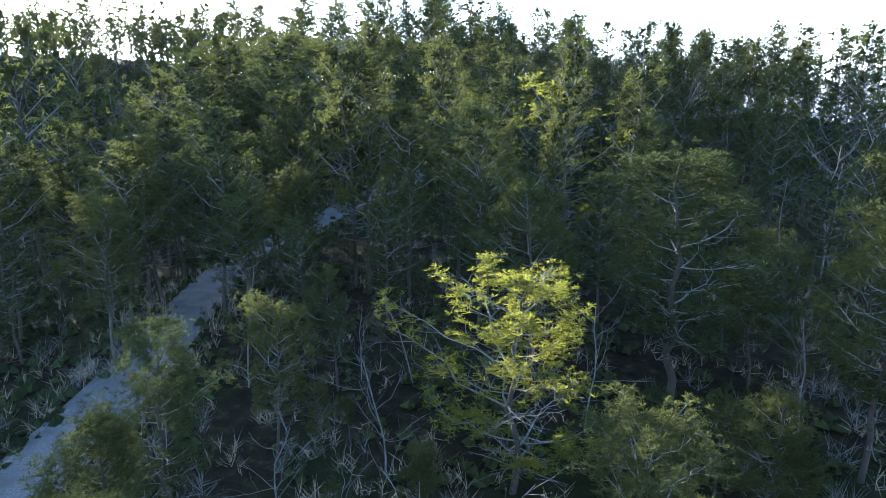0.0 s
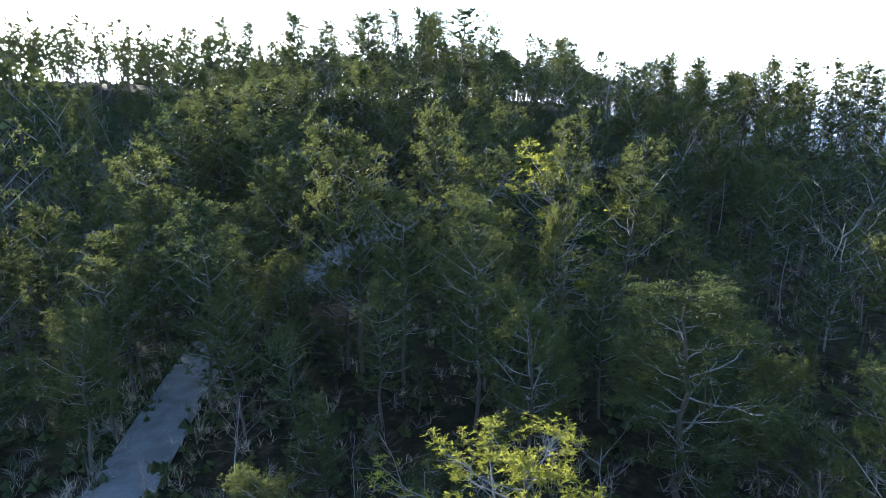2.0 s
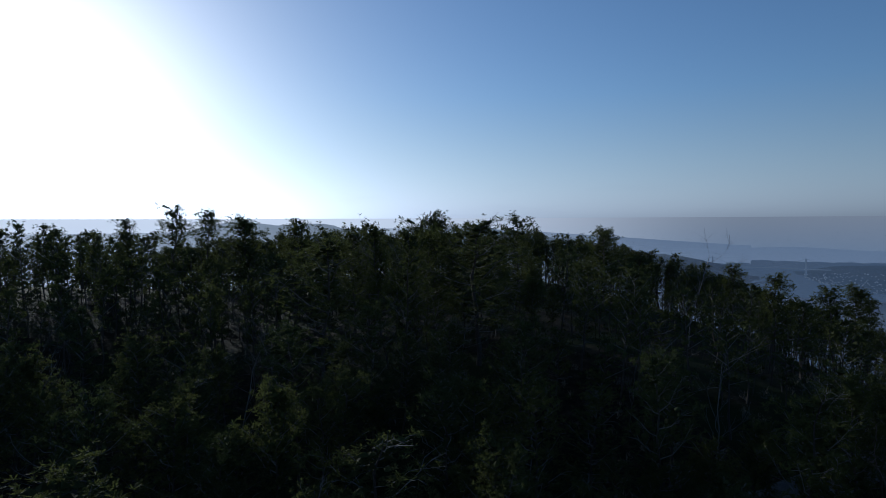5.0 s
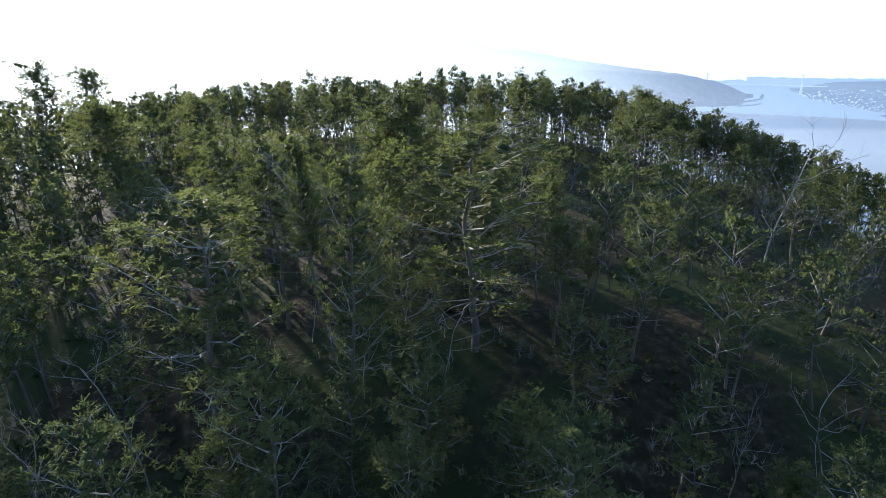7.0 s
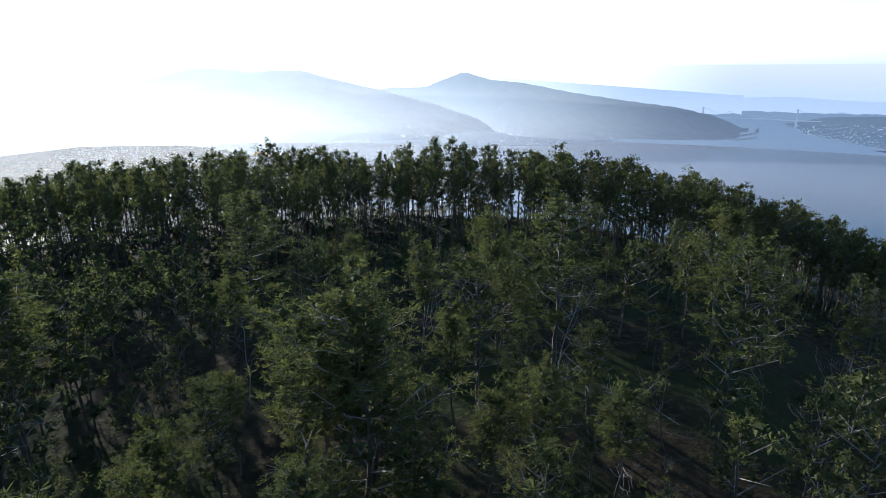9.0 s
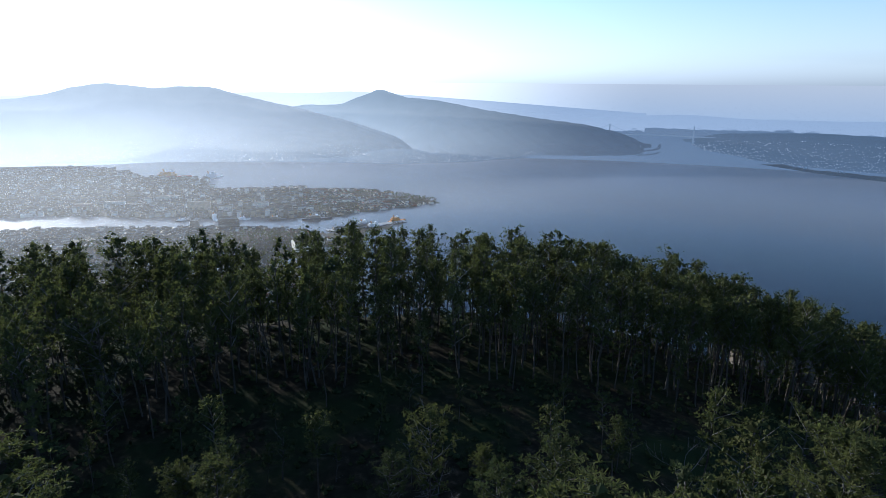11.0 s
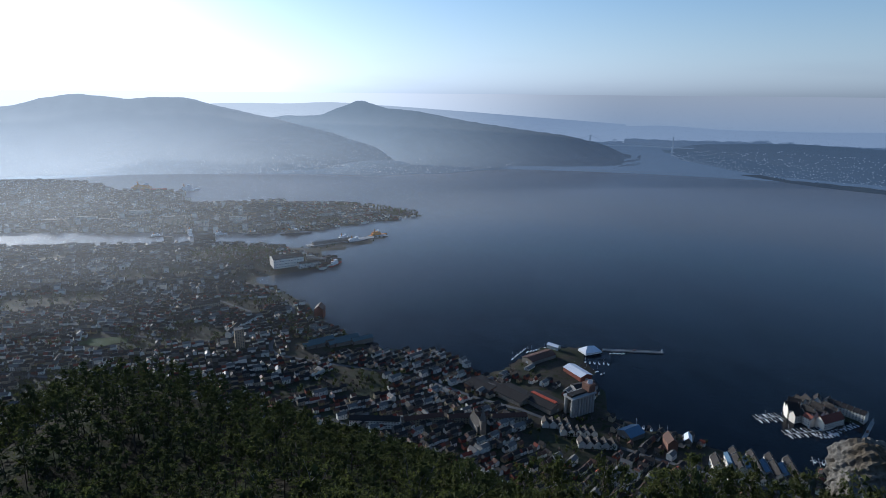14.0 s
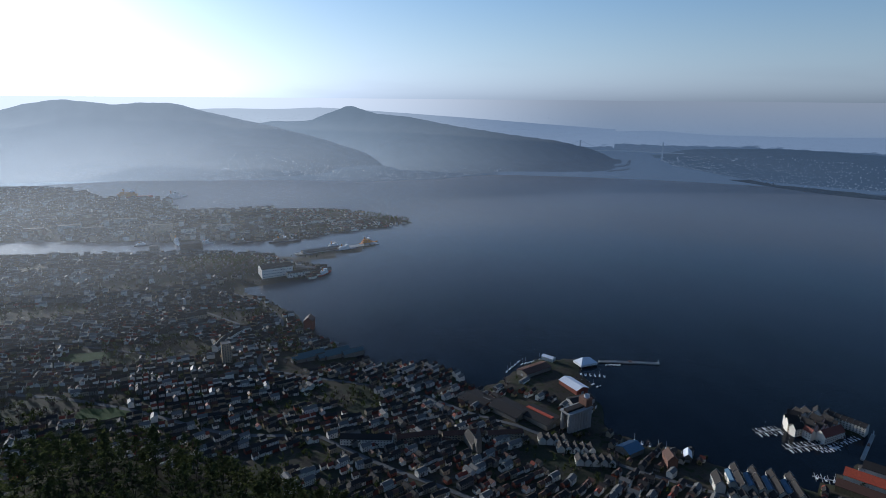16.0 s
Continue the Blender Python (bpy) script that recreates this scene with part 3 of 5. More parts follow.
# ---- trees ----
def pine(seed, level, form, dead=0.35, full=1.0):
    """A pine 10 m tall: crooked trunk, limbs and a crown of needle brushes at the shoots. level 0 is the finest; form 0 is bushy, 1 a tall stem with a high crown, 2 a low broad crown."""
    rng = np.random.RandomState(seed)
    sides, limbs_n, forks, tufts, blades, length, width = [(7, 30, 6, 7, 16, 0.17, 0.028), (5, 25, 5, 4, 12, 0.18, 0.036), (4, 16, 3, 4, 5, 0.20, 0.078), (3, 11, 2, 3, 4, 0.27, 0.13)][level]
    h = 10.0
    zs = np.linspace(0, h, [11, 9, 6, 4][level])
    walk_x, walk_y = [np.cumsum(rng.normal(0, 0.10, len(zs))) * np.sqrt(11 / len(zs)) for _ in range(2)]
    bend = np.stack([walk_x - walk_x[0], walk_y - walk_y[0], zs], 1)
    trunk = tube(bend, 0.10 * (1 - 0.8 * zs / h), sides)
    start = (rng.uniform(0.26, 0.40), rng.uniform(0.50, 0.62), 0.14)[form]
    wide = (1.4, 0.85, 2.1)[form]
    lop = rng.uniform(0, 6.28)
    boughs, dry, tips, ways = [], [], [], []

    def on(pts, g):
        q = g * (len(pts) - 1)
        k = min(int(q), len(pts) - 2)
        return pts[k] + (pts[k + 1] - pts[k]) * (q - k)

    for k in range(limbs_n):
        g0 = (k + rng.uniform(0, 0.9)) / limbs_n
        c = on(bend, start + (0.985 - start) * g0)
        a = k * 2.4 + rng.normal(0, 0.35)
        reach = wide * min(1.0, 0.55 + 1.5 * g0) * (1 - g0 ** 2.4) ** 0.7 + 0.34
        reach *= rng.uniform(0.6, 1.2) * (1 + 0.22 * math.cos(a - lop))
        way = np.array([math.cos(a), math.sin(a), 0.0])
        up = (rng.uniform(0.3, 0.7) if form != 1 else rng.uniform(0.6, 1.1)) + 0.7 * g0
        s = np.linspace(0, 1, (6, 4, 2, 2)[level])[:, None]
        pts = c + way * reach * s + np.array([0, 0, 1.0]) * reach * up * s ** 1.5
        pts[1:] += rng.normal(0, 0.07, pts[1:].shape) * reach * s[1:]
        live = rng.rand() < full
        if level < 3:
            boughs.append(tube(pts, (0.024 if level < 2 else 0.028) * (1.1 - 0.8 * s[:, 0]) * (0.6 + 0.4 * reach), 3))
        ends = [(pts[-1], pts[-1] - pts[-2])]
        for q in range(forks + (level < 2 and reach > 1.1)):
            g = 0.24 + 0.74 * (q + rng.rand()) / forks
            p = on(pts, min(g, 0.99))
            turn = rng.choice([-1, 1]) * rng.uniform(0.4, 1.2)
            d = np.array([math.cos(a + turn), math.sin(a + turn), rng.uniform(0.15, 0.9)])
            e = p + d * reach * rng.uniform(0.20, 0.42) * (1.25 - 0.5 * g)
            if level < 2:
                mid = (p + e) / 2 + rng.normal(0, 0.05, 3)
                boughs.append(tube([p, mid, e] if level == 0 else [p, e], [0.014, 0.010, 0.005] if level == 0 else [0.014, 0.006], 3))
            ends.append((e, d))
        for e, d in ends:
            if not live:
                if level < 2:
                    for _ in range(2):
                        dry.append(tube([e, e + (d / np.linalg.norm(d) + rng.normal(0, 0.6, 3)) * 0.32], [0.009, 0.003], 3))
                continue
            d = d / (np.linalg.norm(d) + 1e-9)
            for q in range(tufts):
                off = rng.normal(0, 0.2, 3) * (q > 0)
                w = d * 0.5 + np.array([0, 0, 0.75]) + rng.normal(0, 0.2, 3)
                tips.append(e + off)
                ways.append(w / np.linalg.norm(w))
    for q in range(4):
        tips.append(bend[-1] + rng.normal(0, 0.16, 3) * (q > 0))
        ways.append(np.array([0, 0, 1.0]))
    if level < 3:
        for _ in range(int((26, 18, 6)[level] * dead)):
            f = rng.uniform(0.12, start + 0.15)
            c, a, ln = on(bend, f), rng.uniform(0, 6.28), rng.uniform(0.5, 1.5)
            d = np.array([math.cos(a), math.sin(a), rng.uniform(-0.25, 0.35)])
            mid = c + d * ln * 0.55 + rng.normal(0, 0.08, 3)
            e = c + d * ln + np.array([0, 0, rng.uniform(0, 0.4)])
            dry.append(tube([c, mid, e], [0.022, 0.014, 0.005], 3))
            if level < 2:
                for _ in range(3):
                    p = mid + (e - mid) * rng.rand()
                    dry.append(tube([p, p + d * 0.2 + rng.normal(0, 0.24, 3)], [0.010, 0.004], 3))
    crown = brushes(rng, tips, ways, blades, length, width)
    if level:
        own = np.array(tips)[::(4, 3, 2)[level - 1]]
        axis = np.stack([np.interp(own[:, 2], zs, bend[:, 0]), np.interp(own[:, 2], zs, bend[:, 1]), own[:, 2] - 0.25], 1)
        core = axis + (own - axis) * rng.uniform(0.3, 0.62 if level == 1 else 0.75, (len(own), 1))
        crown = joined([crown, clumps(rng, core, (0.12, 0.15, 0.20)[level - 1], 8 if level == 1 else 4)])
    out = {"trunk": trunk, "crown": crown}
    if boughs:
        out["boughs"] = joined(boughs)
    if dry:
        out["branches"] = joined(dry)
    return out


def bare(seed, level, spread=0.55):
    """A leafless tree 10 m tall with fine upswept twigs."""
    rng = np.random.RandomState(seed)
    out = []

    def grow(p, d, ln, r, depth):
        n = (6, 5, 3, 2)[depth]
        pts = [p]
        for _ in range(n):
            d = d + rng.normal(0, 0.09 + 0.10 * (depth > 0), 3) + np.array([0, 0, 0.06])
            d = d / np.linalg.norm(d)
            pts.append(pts[-1] + d * ln / n)
        pts = np.array(pts)
        out.append((depth, tube(pts, r * np.linspace(1, 0.45, len(pts)), 5 if depth == 0 else 3)))
        if depth < 3:
            for _ in range((11 if level == 0 else 9) if depth == 0 else 5 if depth == 1 else 3):
                g = rng.uniform(0.25, 1.0)
                q = np.array([np.interp(g, np.linspace(0, 1, len(pts)), pts[:, i]) for i in range(3)])
                e = d * 0.75 + rng.normal(0, spread, 3)
                e[2] = abs(e[2]) * 0.8 + 0.15
                grow(q, e / np.linalg.norm(e), ln * rng.uniform(0.26, 0.46), r * 0.36, depth + 1)

    grow(np.zeros(3), np.array([0, 0, 1.0]), 8.2, 0.052, 0)
    return {"trunk": joined([t for k, t in out if k == 0]), "branches": joined([t for k, t in out if k > 0])}


FORMS = [0, 0, 0, 1, 1, 1, 2]
PINES = [[pine(100 * lv + k, lv, FORMS[k], dead=[0.2, 0.5, 0.3, 0.6, 0.25, 0.4, 0.6][k], full=[1, 0.85, 1, 0.85, 1, 0.9, 0.8][k]) for k in range(7)] for lv in range(4)]
BARES = [[bare(900 + 10 * lv + k, lv, [0.45, 0.7, 0.55][k]) for k in range(3)] for lv in range(2)]


def stand(spacing, x0, x1, y0, y1, seed):
    """Places on a shaken grid."""
    rng = np.random.RandomState(seed)
    x, y = np.meshgrid(np.arange(x0, x1, spacing), np.arange(y0, y1, spacing))
    x = x.ravel() + rng.uniform(-0.48, 0.48, x.size) * spacing
    y = y.ravel() + rng.uniform(-0.48, 0.48, y.size) * spacing
    return np.stack([x, y], 1), rng


def tree_height(x, y, rng):
    near = smooth((44 - y) / 12) * smooth((14 - x) / 8)
    base = 15.5 - 3.2 * smooth((y - 88) / 25) + 1.6 * smooth((y - 168) / 10) + (2.4 * smooth((y - 168) / 10) - 1.2 * smooth((y - 85) / 25)) * smooth((x - 15) / 20)
    return (base - 8.5 * near - 2.5 * smooth((x - 12) / 8) * smooth((72 - y) / 20)) * (rng.uniform(0.45, 0.98) if y < 176 else rng.uniform(0.72, 0.95)) * (1.1 if rng.rand() < 0.05 else 1)


NEEDLES = [M_NEEDLE, M_NEEDLE, M_BLUE, M_NEEDLE, M_NEEDLE, M_NEEDLE, M_SUNLIT]
model = {}


def tree_model(kind, lv, k):
    if (kind, lv, k) not in model:
        src = PINES[lv][k] if kind == "pine_tree" else BARES[lv][k]
        if kind == "pine_tree":
            e = thing(kind, "low young pine with needle tufts coloured bright yellow-green as if sunlit" if k == 6 else "slender pine with tufted green needles and dead lower branches" if k != 2 else "bushy dark green pine on the heathy hilltop", "tree", "pines of the hilltop wood")
            part_np("trunk", src["trunk"], M_BARK, e, smooth=True)
            tagged(part_np("limbwork", src["boughs"], M_GREYBARK, e), kind="stuff")
            tagged(part_np("branchwork", src["branches"], M_DEAD, e, "grey bare lower branches"), kind="stuff")
            part_np("crown", src["crown"], NEEDLES[k], e)
        else:
            e = thing(kind, "leafless grey tree with fine upswept twigs", "tree", "bare trees of the hilltop wood")
            part_np("trunk", src["trunk"], M_DEAD, e, smooth=True)
            tagged(part_np("branchwork", src["branches"], M_DEAD if k else M_TWIG, e), kind="stuff")
        model[kind, lv, k] = e, []
    return model[kind, lv, k]


class Wood:
    """Trees joined by kind of surface."""

    def __init__(self):
        self.soup = {"bark": [], "bough": [], "dead": [], "needle": [], "blue": []}

    def add(self, src, m, needle):
        for key, slot in (("trunk", "bark"), ("boughs", "bough"), ("branches", "dead"), ("crown", needle)):
            if key in src:
                v, f = src[key]
                self.soup[slot].append((v @ m[:3, :3].T + m[:3, 3], f))

    def build(self, name, label):
        mats, vs, fs, idx, n = [M_BARK, M_GREYBARK, M_DEAD, M_NEEDLE, M_BLUE], [], [], [], 0
        for i, key in enumerate(("bark", "bough", "dead", "needle", "blue")):
            if self.soup[key]:
                v, f = joined(self.soup[key])
                vs.append(v), fs.append(f + n), idx.append(np.full(len(f), i))
                n += len(v)
        tagged(new(name, mesh_np(name, np.concatenate(vs), np.concatenate(fs), mats, np.concatenate(idx))), label, "forest", kind="stuff")


def turned(x, y, z, h, rng, wide=0):
    s = h / 10
    w = s * rng.uniform(0.95, 1.25) if h > 10 else s * rng.uniform(1.05, 1.4)
    w = s * rng.uniform(0.85, 1.1) if y > 176 else w
    w = s * wide if wide else w
    m = pose(x, y, z - 0.12, rng.uniform(-4, 4), rng.uniform(-4, 4), rng.uniform(0, 360)) @ Matrix.Diagonal((w, w, s, 1))
    return m


# single trees that stand out: x, y, height, kind of model, width
HEROES = [(2.5, 28.2, 7.2, "pine_tree", 6, 1.8), (9.8, 34.3, 9.9, "pine_tree", 2, 1.9), (-15.4, 37.3, 7.4, "pine_tree", 0, 1.3), (5.6, 31.5, 6.0, "bare_tree", 1, 1.3), (-8.1, 34.5, 6.5, "bare_tree", 0, 1.0),
          (-10.3, 28.8, 6.6, "bare_tree", 2, 0.5), (-9.4, 29.6, 7.0, "bare_tree", 0, 0.5), (2.8, 45.3, 11.0, "pine_tree", 1, 1.0), (26.3, 51.1, 11.0, "bare_tree", 1, 1.2), (34.4, 132.7, 15.5, "bare_tree", 2, 1.2),
          (25.7, 50.2, 9.5, "bare_tree", 1, 1.4), (20.6, 70.1, 15.0, "bare_tree", 0, 1.1), (1.2, 151.2, 12.0, "bare_tree", 2, 0.9)]
# tall pines whose tops stand out: x, y, height of the top, kind of model, width
TOPS = [(-1.5, 81.2, 457.4, 1, 1.7), (-16.8, 76.4, 456.9, 0, 1.8), (39.3, 120.8, 462.4, 3, 1.3), (43.5, 114.7, 461.5, 3, 1.3), (-0.4, 131.0, 469.7, 3, 1.4),
        (-42.4, 154.7, 470.9, 4, 1.3), (28.0, 156.7, 467.5, 4, 1.3), (43.5, 141.0, 462.0, 3, 1.3), (55.4, 131.1, 459.8, 4, 1.3), (-53.2, 149.0, 469.5, 3, 1.2)]
TOPS += [(0.5, 55.9, 454.8, 0, 0.9), (5.6, 80.7, 456.4, 0, 1.2), (9.2, 53.7, 452.4, 6, 1.5), (18.7, 68.6, 452.2, 0, 1.4), (-20.3, 71.4, 456.0, 0, 1.5), (62.4, 137.9, 457.0, 3, 1.0),
         (-1.9, 45.7, 451.3, 1, 1.1), (5.7, 43.8, 450.2, 5, 0.9), (57.6, 112.8, 459.3, 0, 1.3), (4.0, 82.5, 456.6, 0, 1.2), (-4.6, 79.0, 455.6, 1, 1.1)]
TOPS += [(7.8, 151.0, 468.5, 3, 0.9), (12.1, 150.2, 469.7, 0, 1.7), (25.0, 147.7, 467.2, 0, 1.6), (5.8, 146.1, 467.0, 1, 1.3), (-3.4, 107.9, 468.7, 1, 0.9), (-12.4, 117.3, 468.0, 0, 1.1),
         (-9.4, 117.8, 467.9, 0, 1.3), (-5.2, 114.0, 468.5, 5, 0.9), (-1.0, 116.5, 467.9, 4, 0.9), (15.7, 113.8, 464.9, 1, 1.0), (4.7, 114.8, 469.4, 1, 2.0)]
TOPS += [(-0.4, 129.2, 468.7, 0, 1.5), (-3.5, 129.8, 468.8, 3, 1.4), (-3.3, 145.6, 464.7, 4, 1.1), (-15.3, 159.7, 468.2, 0, 1.5), (1.4, 152.0, 465.5, 3, 1.1),
         (-8.4, 154.6, 465.5, 2, 1.3), (-10.5, 105.5, 467.6, 1, 1.6), (-24.9, 127.4, 469.4, 4, 1.4), (-46.8, 151.8, 471.5, 3, 1.4), (-21.4, 135.4, 468.8, 3, 1.4)]


# rocks on a knoll beside the crest: x, y, radius
KNOBS = [(95, 251, 6.0, 1), (102, 256, 8.0, 2), (110, 252, 8.5, 3), (119, 258, 8.0, 4), (88, 255, 4.0, 5)]


def sunlit_cap(x, y):
    """Trees on the sunny side of a free-standing one stay low enough not to shade it."""
    cap = 99.0
    for hx, hy, free in ((2.5, 28.2, 3.6), (20.6, 70.1, 7.5), (25.7, 50.2, 5.0), (9.2, 53.7, 5.0), (18.7, 68.6, 7.0)):
        along = (x - hx) * SUN_DIR.x + (y - hy) * SUN_DIR.y
        across = abs((x - hx) * SUN_DIR.y - (y - hy) * SUN_DIR.x)
        if along > 1 and across < 2.6:
            cap = min(cap, free + 0.21 * along)
    return cap


def hollow(x, y):
    """How far a place lies in the dark hollow just before the crest."""
    mid = 172 + 9 * smooth((x + 22) / 16) - 0.12 * max(x - 20, 0)
    return smooth(1.7 - abs(y - mid) / 6.5) * (0.6 + 0.4 * smooth((x + 22) / 16))


def plant():
    wood, spur = Wood(), Wood()
    singles = {"pine_tree": 0, "bare_tree": 0}
    spots = [(x, y, h, kind, k, 0, w) for x, y, h, kind, k, w in HEROES]
    spots += [(x, y, top - float(hill(x, y)), "pine_tree", k, 1, w) for x, y, top, k, w in TOPS]
    taken = np.array([s[:2] for s in spots])
    edge = ROAD_LINE[((ROAD_LINE[:, 1] > 45) & (ROAD_LINE[:, 1] < 60)) | (ROAD_LINE[:, 1] > 84)]
    edge = np.repeat(edge, 2, 0)
    shake = np.random.RandomState(31)
    edge = edge + np.where(edge[:, 1:] > 80, (1.9, -2.2), (3.0, -0.4)) + shake.uniform(-1.0, 1.0, edge.shape)
    close, rng = stand(3.5, -24, 18, 19, 56, 5)
    xy, rng = stand(4.4, -176, 156, 15, 246, 5)
    crest, rng = stand(3.9, -172, 152, 176, 216, 7)
    mid, rng = stand(2.9, -62, 66, 176, 214, 8)
    crest = np.concatenate([crest[(crest[:, 0] < -62) | (crest[:, 0] > 66)], mid])
    xy = np.concatenate([close, xy[~((np.abs(xy[:, 0] + 3) < 21) & (xy[:, 1] < 56)) & (xy[:, 1] < 176)], crest])
    xy = xy[np.abs(xy[:, 0]) < 9 + 0.77 * xy[:, 1]]
    low, rng = stand(3.3, -26, 24, 19, 74, 9)
    under, rng = stand(3.4, -130, 110, 192, 215, 10)
    low = np.concatenate([low, under])
    tall = len(xy)
    xy = np.concatenate([xy, low, edge])
    rim = tall + len(low)
    clear = near_line(xy[:, 0], xy[:, 1], ROAD_LINE)
    for i, ((x, y), c) in enumerate(zip(xy, clear)):
        if c < 1.9 or x * x + (y - 11) ** 2 < 90 or (-17.5 < x < -9 and y < 36) or np.min(np.hypot(*(taken - (x, y)).T)) < 2.6 or rng.rand() < 0.1:
            continue
        h = min(tree_height(x, y, rng), sunlit_cap(x, y)) * (0.6 if x > 5 and y < 47 else 1.0)
        if min(math.hypot(x - k[0], y - k[1]) - k[2] for k in KNOBS) < 1.0:
            continue
        if (-12.5 < x < -1.5 and 58 < y < 77 and c < 8) or (-9.5 < x < -1.5 and 48 < y < 58):
            continue
        pit = hollow(x, y)
        if rng.rand() < 0.85 * pit or (140 < y < 172 and i < tall and rng.rand() < 0.3):
            continue
        h = h * (1 - 0.55 * pit)
        if i >= rim:
            h = rng.uniform(4.5, 9.5)
            if y < 60 and shake.rand() < 0.6:
                continue
            if 82 < y < 122 and rng.rand() < (0.62 if x < 12 else 0.1):
                continue
        elif i >= tall:
            h = rng.uniform(1.5, 3.6) if y < 100 else rng.uniform(5.0, 12.0)
            if c < 3.6 or rng.rand() < 0.35:
                continue
        is_bare = rng.rand() < (0.3 if y < 74 else 0.18 if y < 150 else 0.07) * (i < tall) * (0.3 if y < 64 and (x > 4 or y > 38) else 1)
        fine = 0 if y < 38 and abs(x) < 15 else 1 if (y < 100 and abs(x) < 5 + 0.42 * y) or (abs(x) < 14 and y < 172) else 2 if abs(x) < (122 if 110 < y < 176 else 70) and not (i >= tall and y > 100) else 3
        spots.append((x, y, h, "bare_tree" if is_bare else "pine_tree", rng.randint(3) if is_bare else rng.randint(3) + 3 * (rng.rand() < 0.12 + 0.1 * smooth((y - 54) / 20) + 0.6 * smooth((y - 165) / 15)), fine, 0))
    # young pines under the tall ones on the left rise
    left, dice = stand(4.6, -125, -18, 118, 178, 11)
    for x, y in left[np.abs(left[:, 0]) < 9 + 0.77 * left[:, 1]]:
        if dice.rand() < 0.65 * (1 - 0.8 * hollow(x, y)) and np.min(np.hypot(*(taken - (x, y)).T)) > 2:
            spots.append((x, y, dice.uniform(6.0, 10.5), "pine_tree", dice.randint(3), 3, 0))
    # shorter pines behind the crest's tall stems
    back, dice = stand(3.3, -120, 100, 205, 221, 12)
    for x, y in back:
        if dice.rand() < 0.8 and min(math.hypot(x - k[0], y - k[1]) - k[2] for k in KNOBS) > 2:
            spots.append((x, y, dice.uniform(6.0, 9.0), "pine_tree", dice.randint(3), 3, 0))
    xs = np.array([s[:2] for s in spots])
    zs = hill(xs[:, 0], xs[:, 1])
    for (x, y, h, kind, k, lv, wide), z in zip(spots, zs):
        m = turned(x, y, float(z), h, rng, wide)
        lv_b = min(lv, 1)
        if lv < 2 and singles[kind] < (300 if kind == "pine_tree" else 140):
            singles[kind] += 1
            e, used = tree_model(kind, lv if kind == "pine_tree" else lv_b, k)
            if used:
                made = copy_thing(e, m)
                made.scale = m.to_scale()
            else:
                e.matrix_basis = m
            used.append(1)
        elif kind == "pine_tree":
            wood.add(PINES[lv][k], np.array(m), "blue" if NEEDLES[k] is M_BLUE else "needle")
        else:
            wood.add(BARES[1][k], np.array(m), "needle")
    xy, rng = stand(5.0, -270, 70, 219, 430, 6)
    zs = hill(xy[:, 0], xy[:, 1])
    for (x, y), z in zip(xy, zs):
        if z > 120:
            k = rng.randint(6)
            spur.add(PINES[3][k], np.array(turned(x, y, float(z), rng.uniform(6, 9.5) if y < 270 else rng.uniform(8, 13), rng, rng.uniform(1.2, 1.6))), "blue" if rng.rand() < 0.6 else "needle")
    wood.build("pine_wood", "dense pine wood covering the hilltop")
    spur.build("slope_wood", "dark pine wood on the steep slope above the town")


plant()


def knob(x, y, z, r, seed):
    """A weathered rock with cracks and ledges."""
    rng = np.random.RandomState(seed)
    bm = bmesh.new()
    bmesh.ops.create_icosphere(bm, subdivisions=5, radius=1.0)
    d = rng.normal(0, 1, (9, 3))
    d /= np.linalg.norm(d, axis=1)[:, None]
    cut = rng.uniform(0.62, 0.9, 9)
    for v in bm.verts:
        p = np.array(v.co)
        for n, c in zip(d, cut):
            over = p @ n - c
            if over > 0:
                p = p - n * over * 0.85
        q = p * 9
        p = p * (1 + 0.03 * math.sin(q[0] * 1.7 + q[2]) + 0.03 * math.sin(q[1] * 2.3 - q[2] * 1.3) + 0.018 * math.sin(q[0] * 5.1 + 2 * math.sin(q[1] * 3.3)) + 0.012 * math.sin(q[2] * 9.0 + q[0] * 4) + rng.uniform(-0.006, 0.006))
        v.co = p * np.array([r * 1.25, r, r * 0.9])
    e = thing("rock_outcrop", "bare grey rock knob on a knoll beside the crest", "rock")
    part("boulder", bm, M_ROCK, e)
    e.matrix_basis = pose(x, y, z, 0, 0, rng.uniform(0, 360))


for kx, ky, kr, ks in KNOBS:
    knob(kx, ky, float(hill(kx, ky)) + 0.05 * kr, kr, ks)


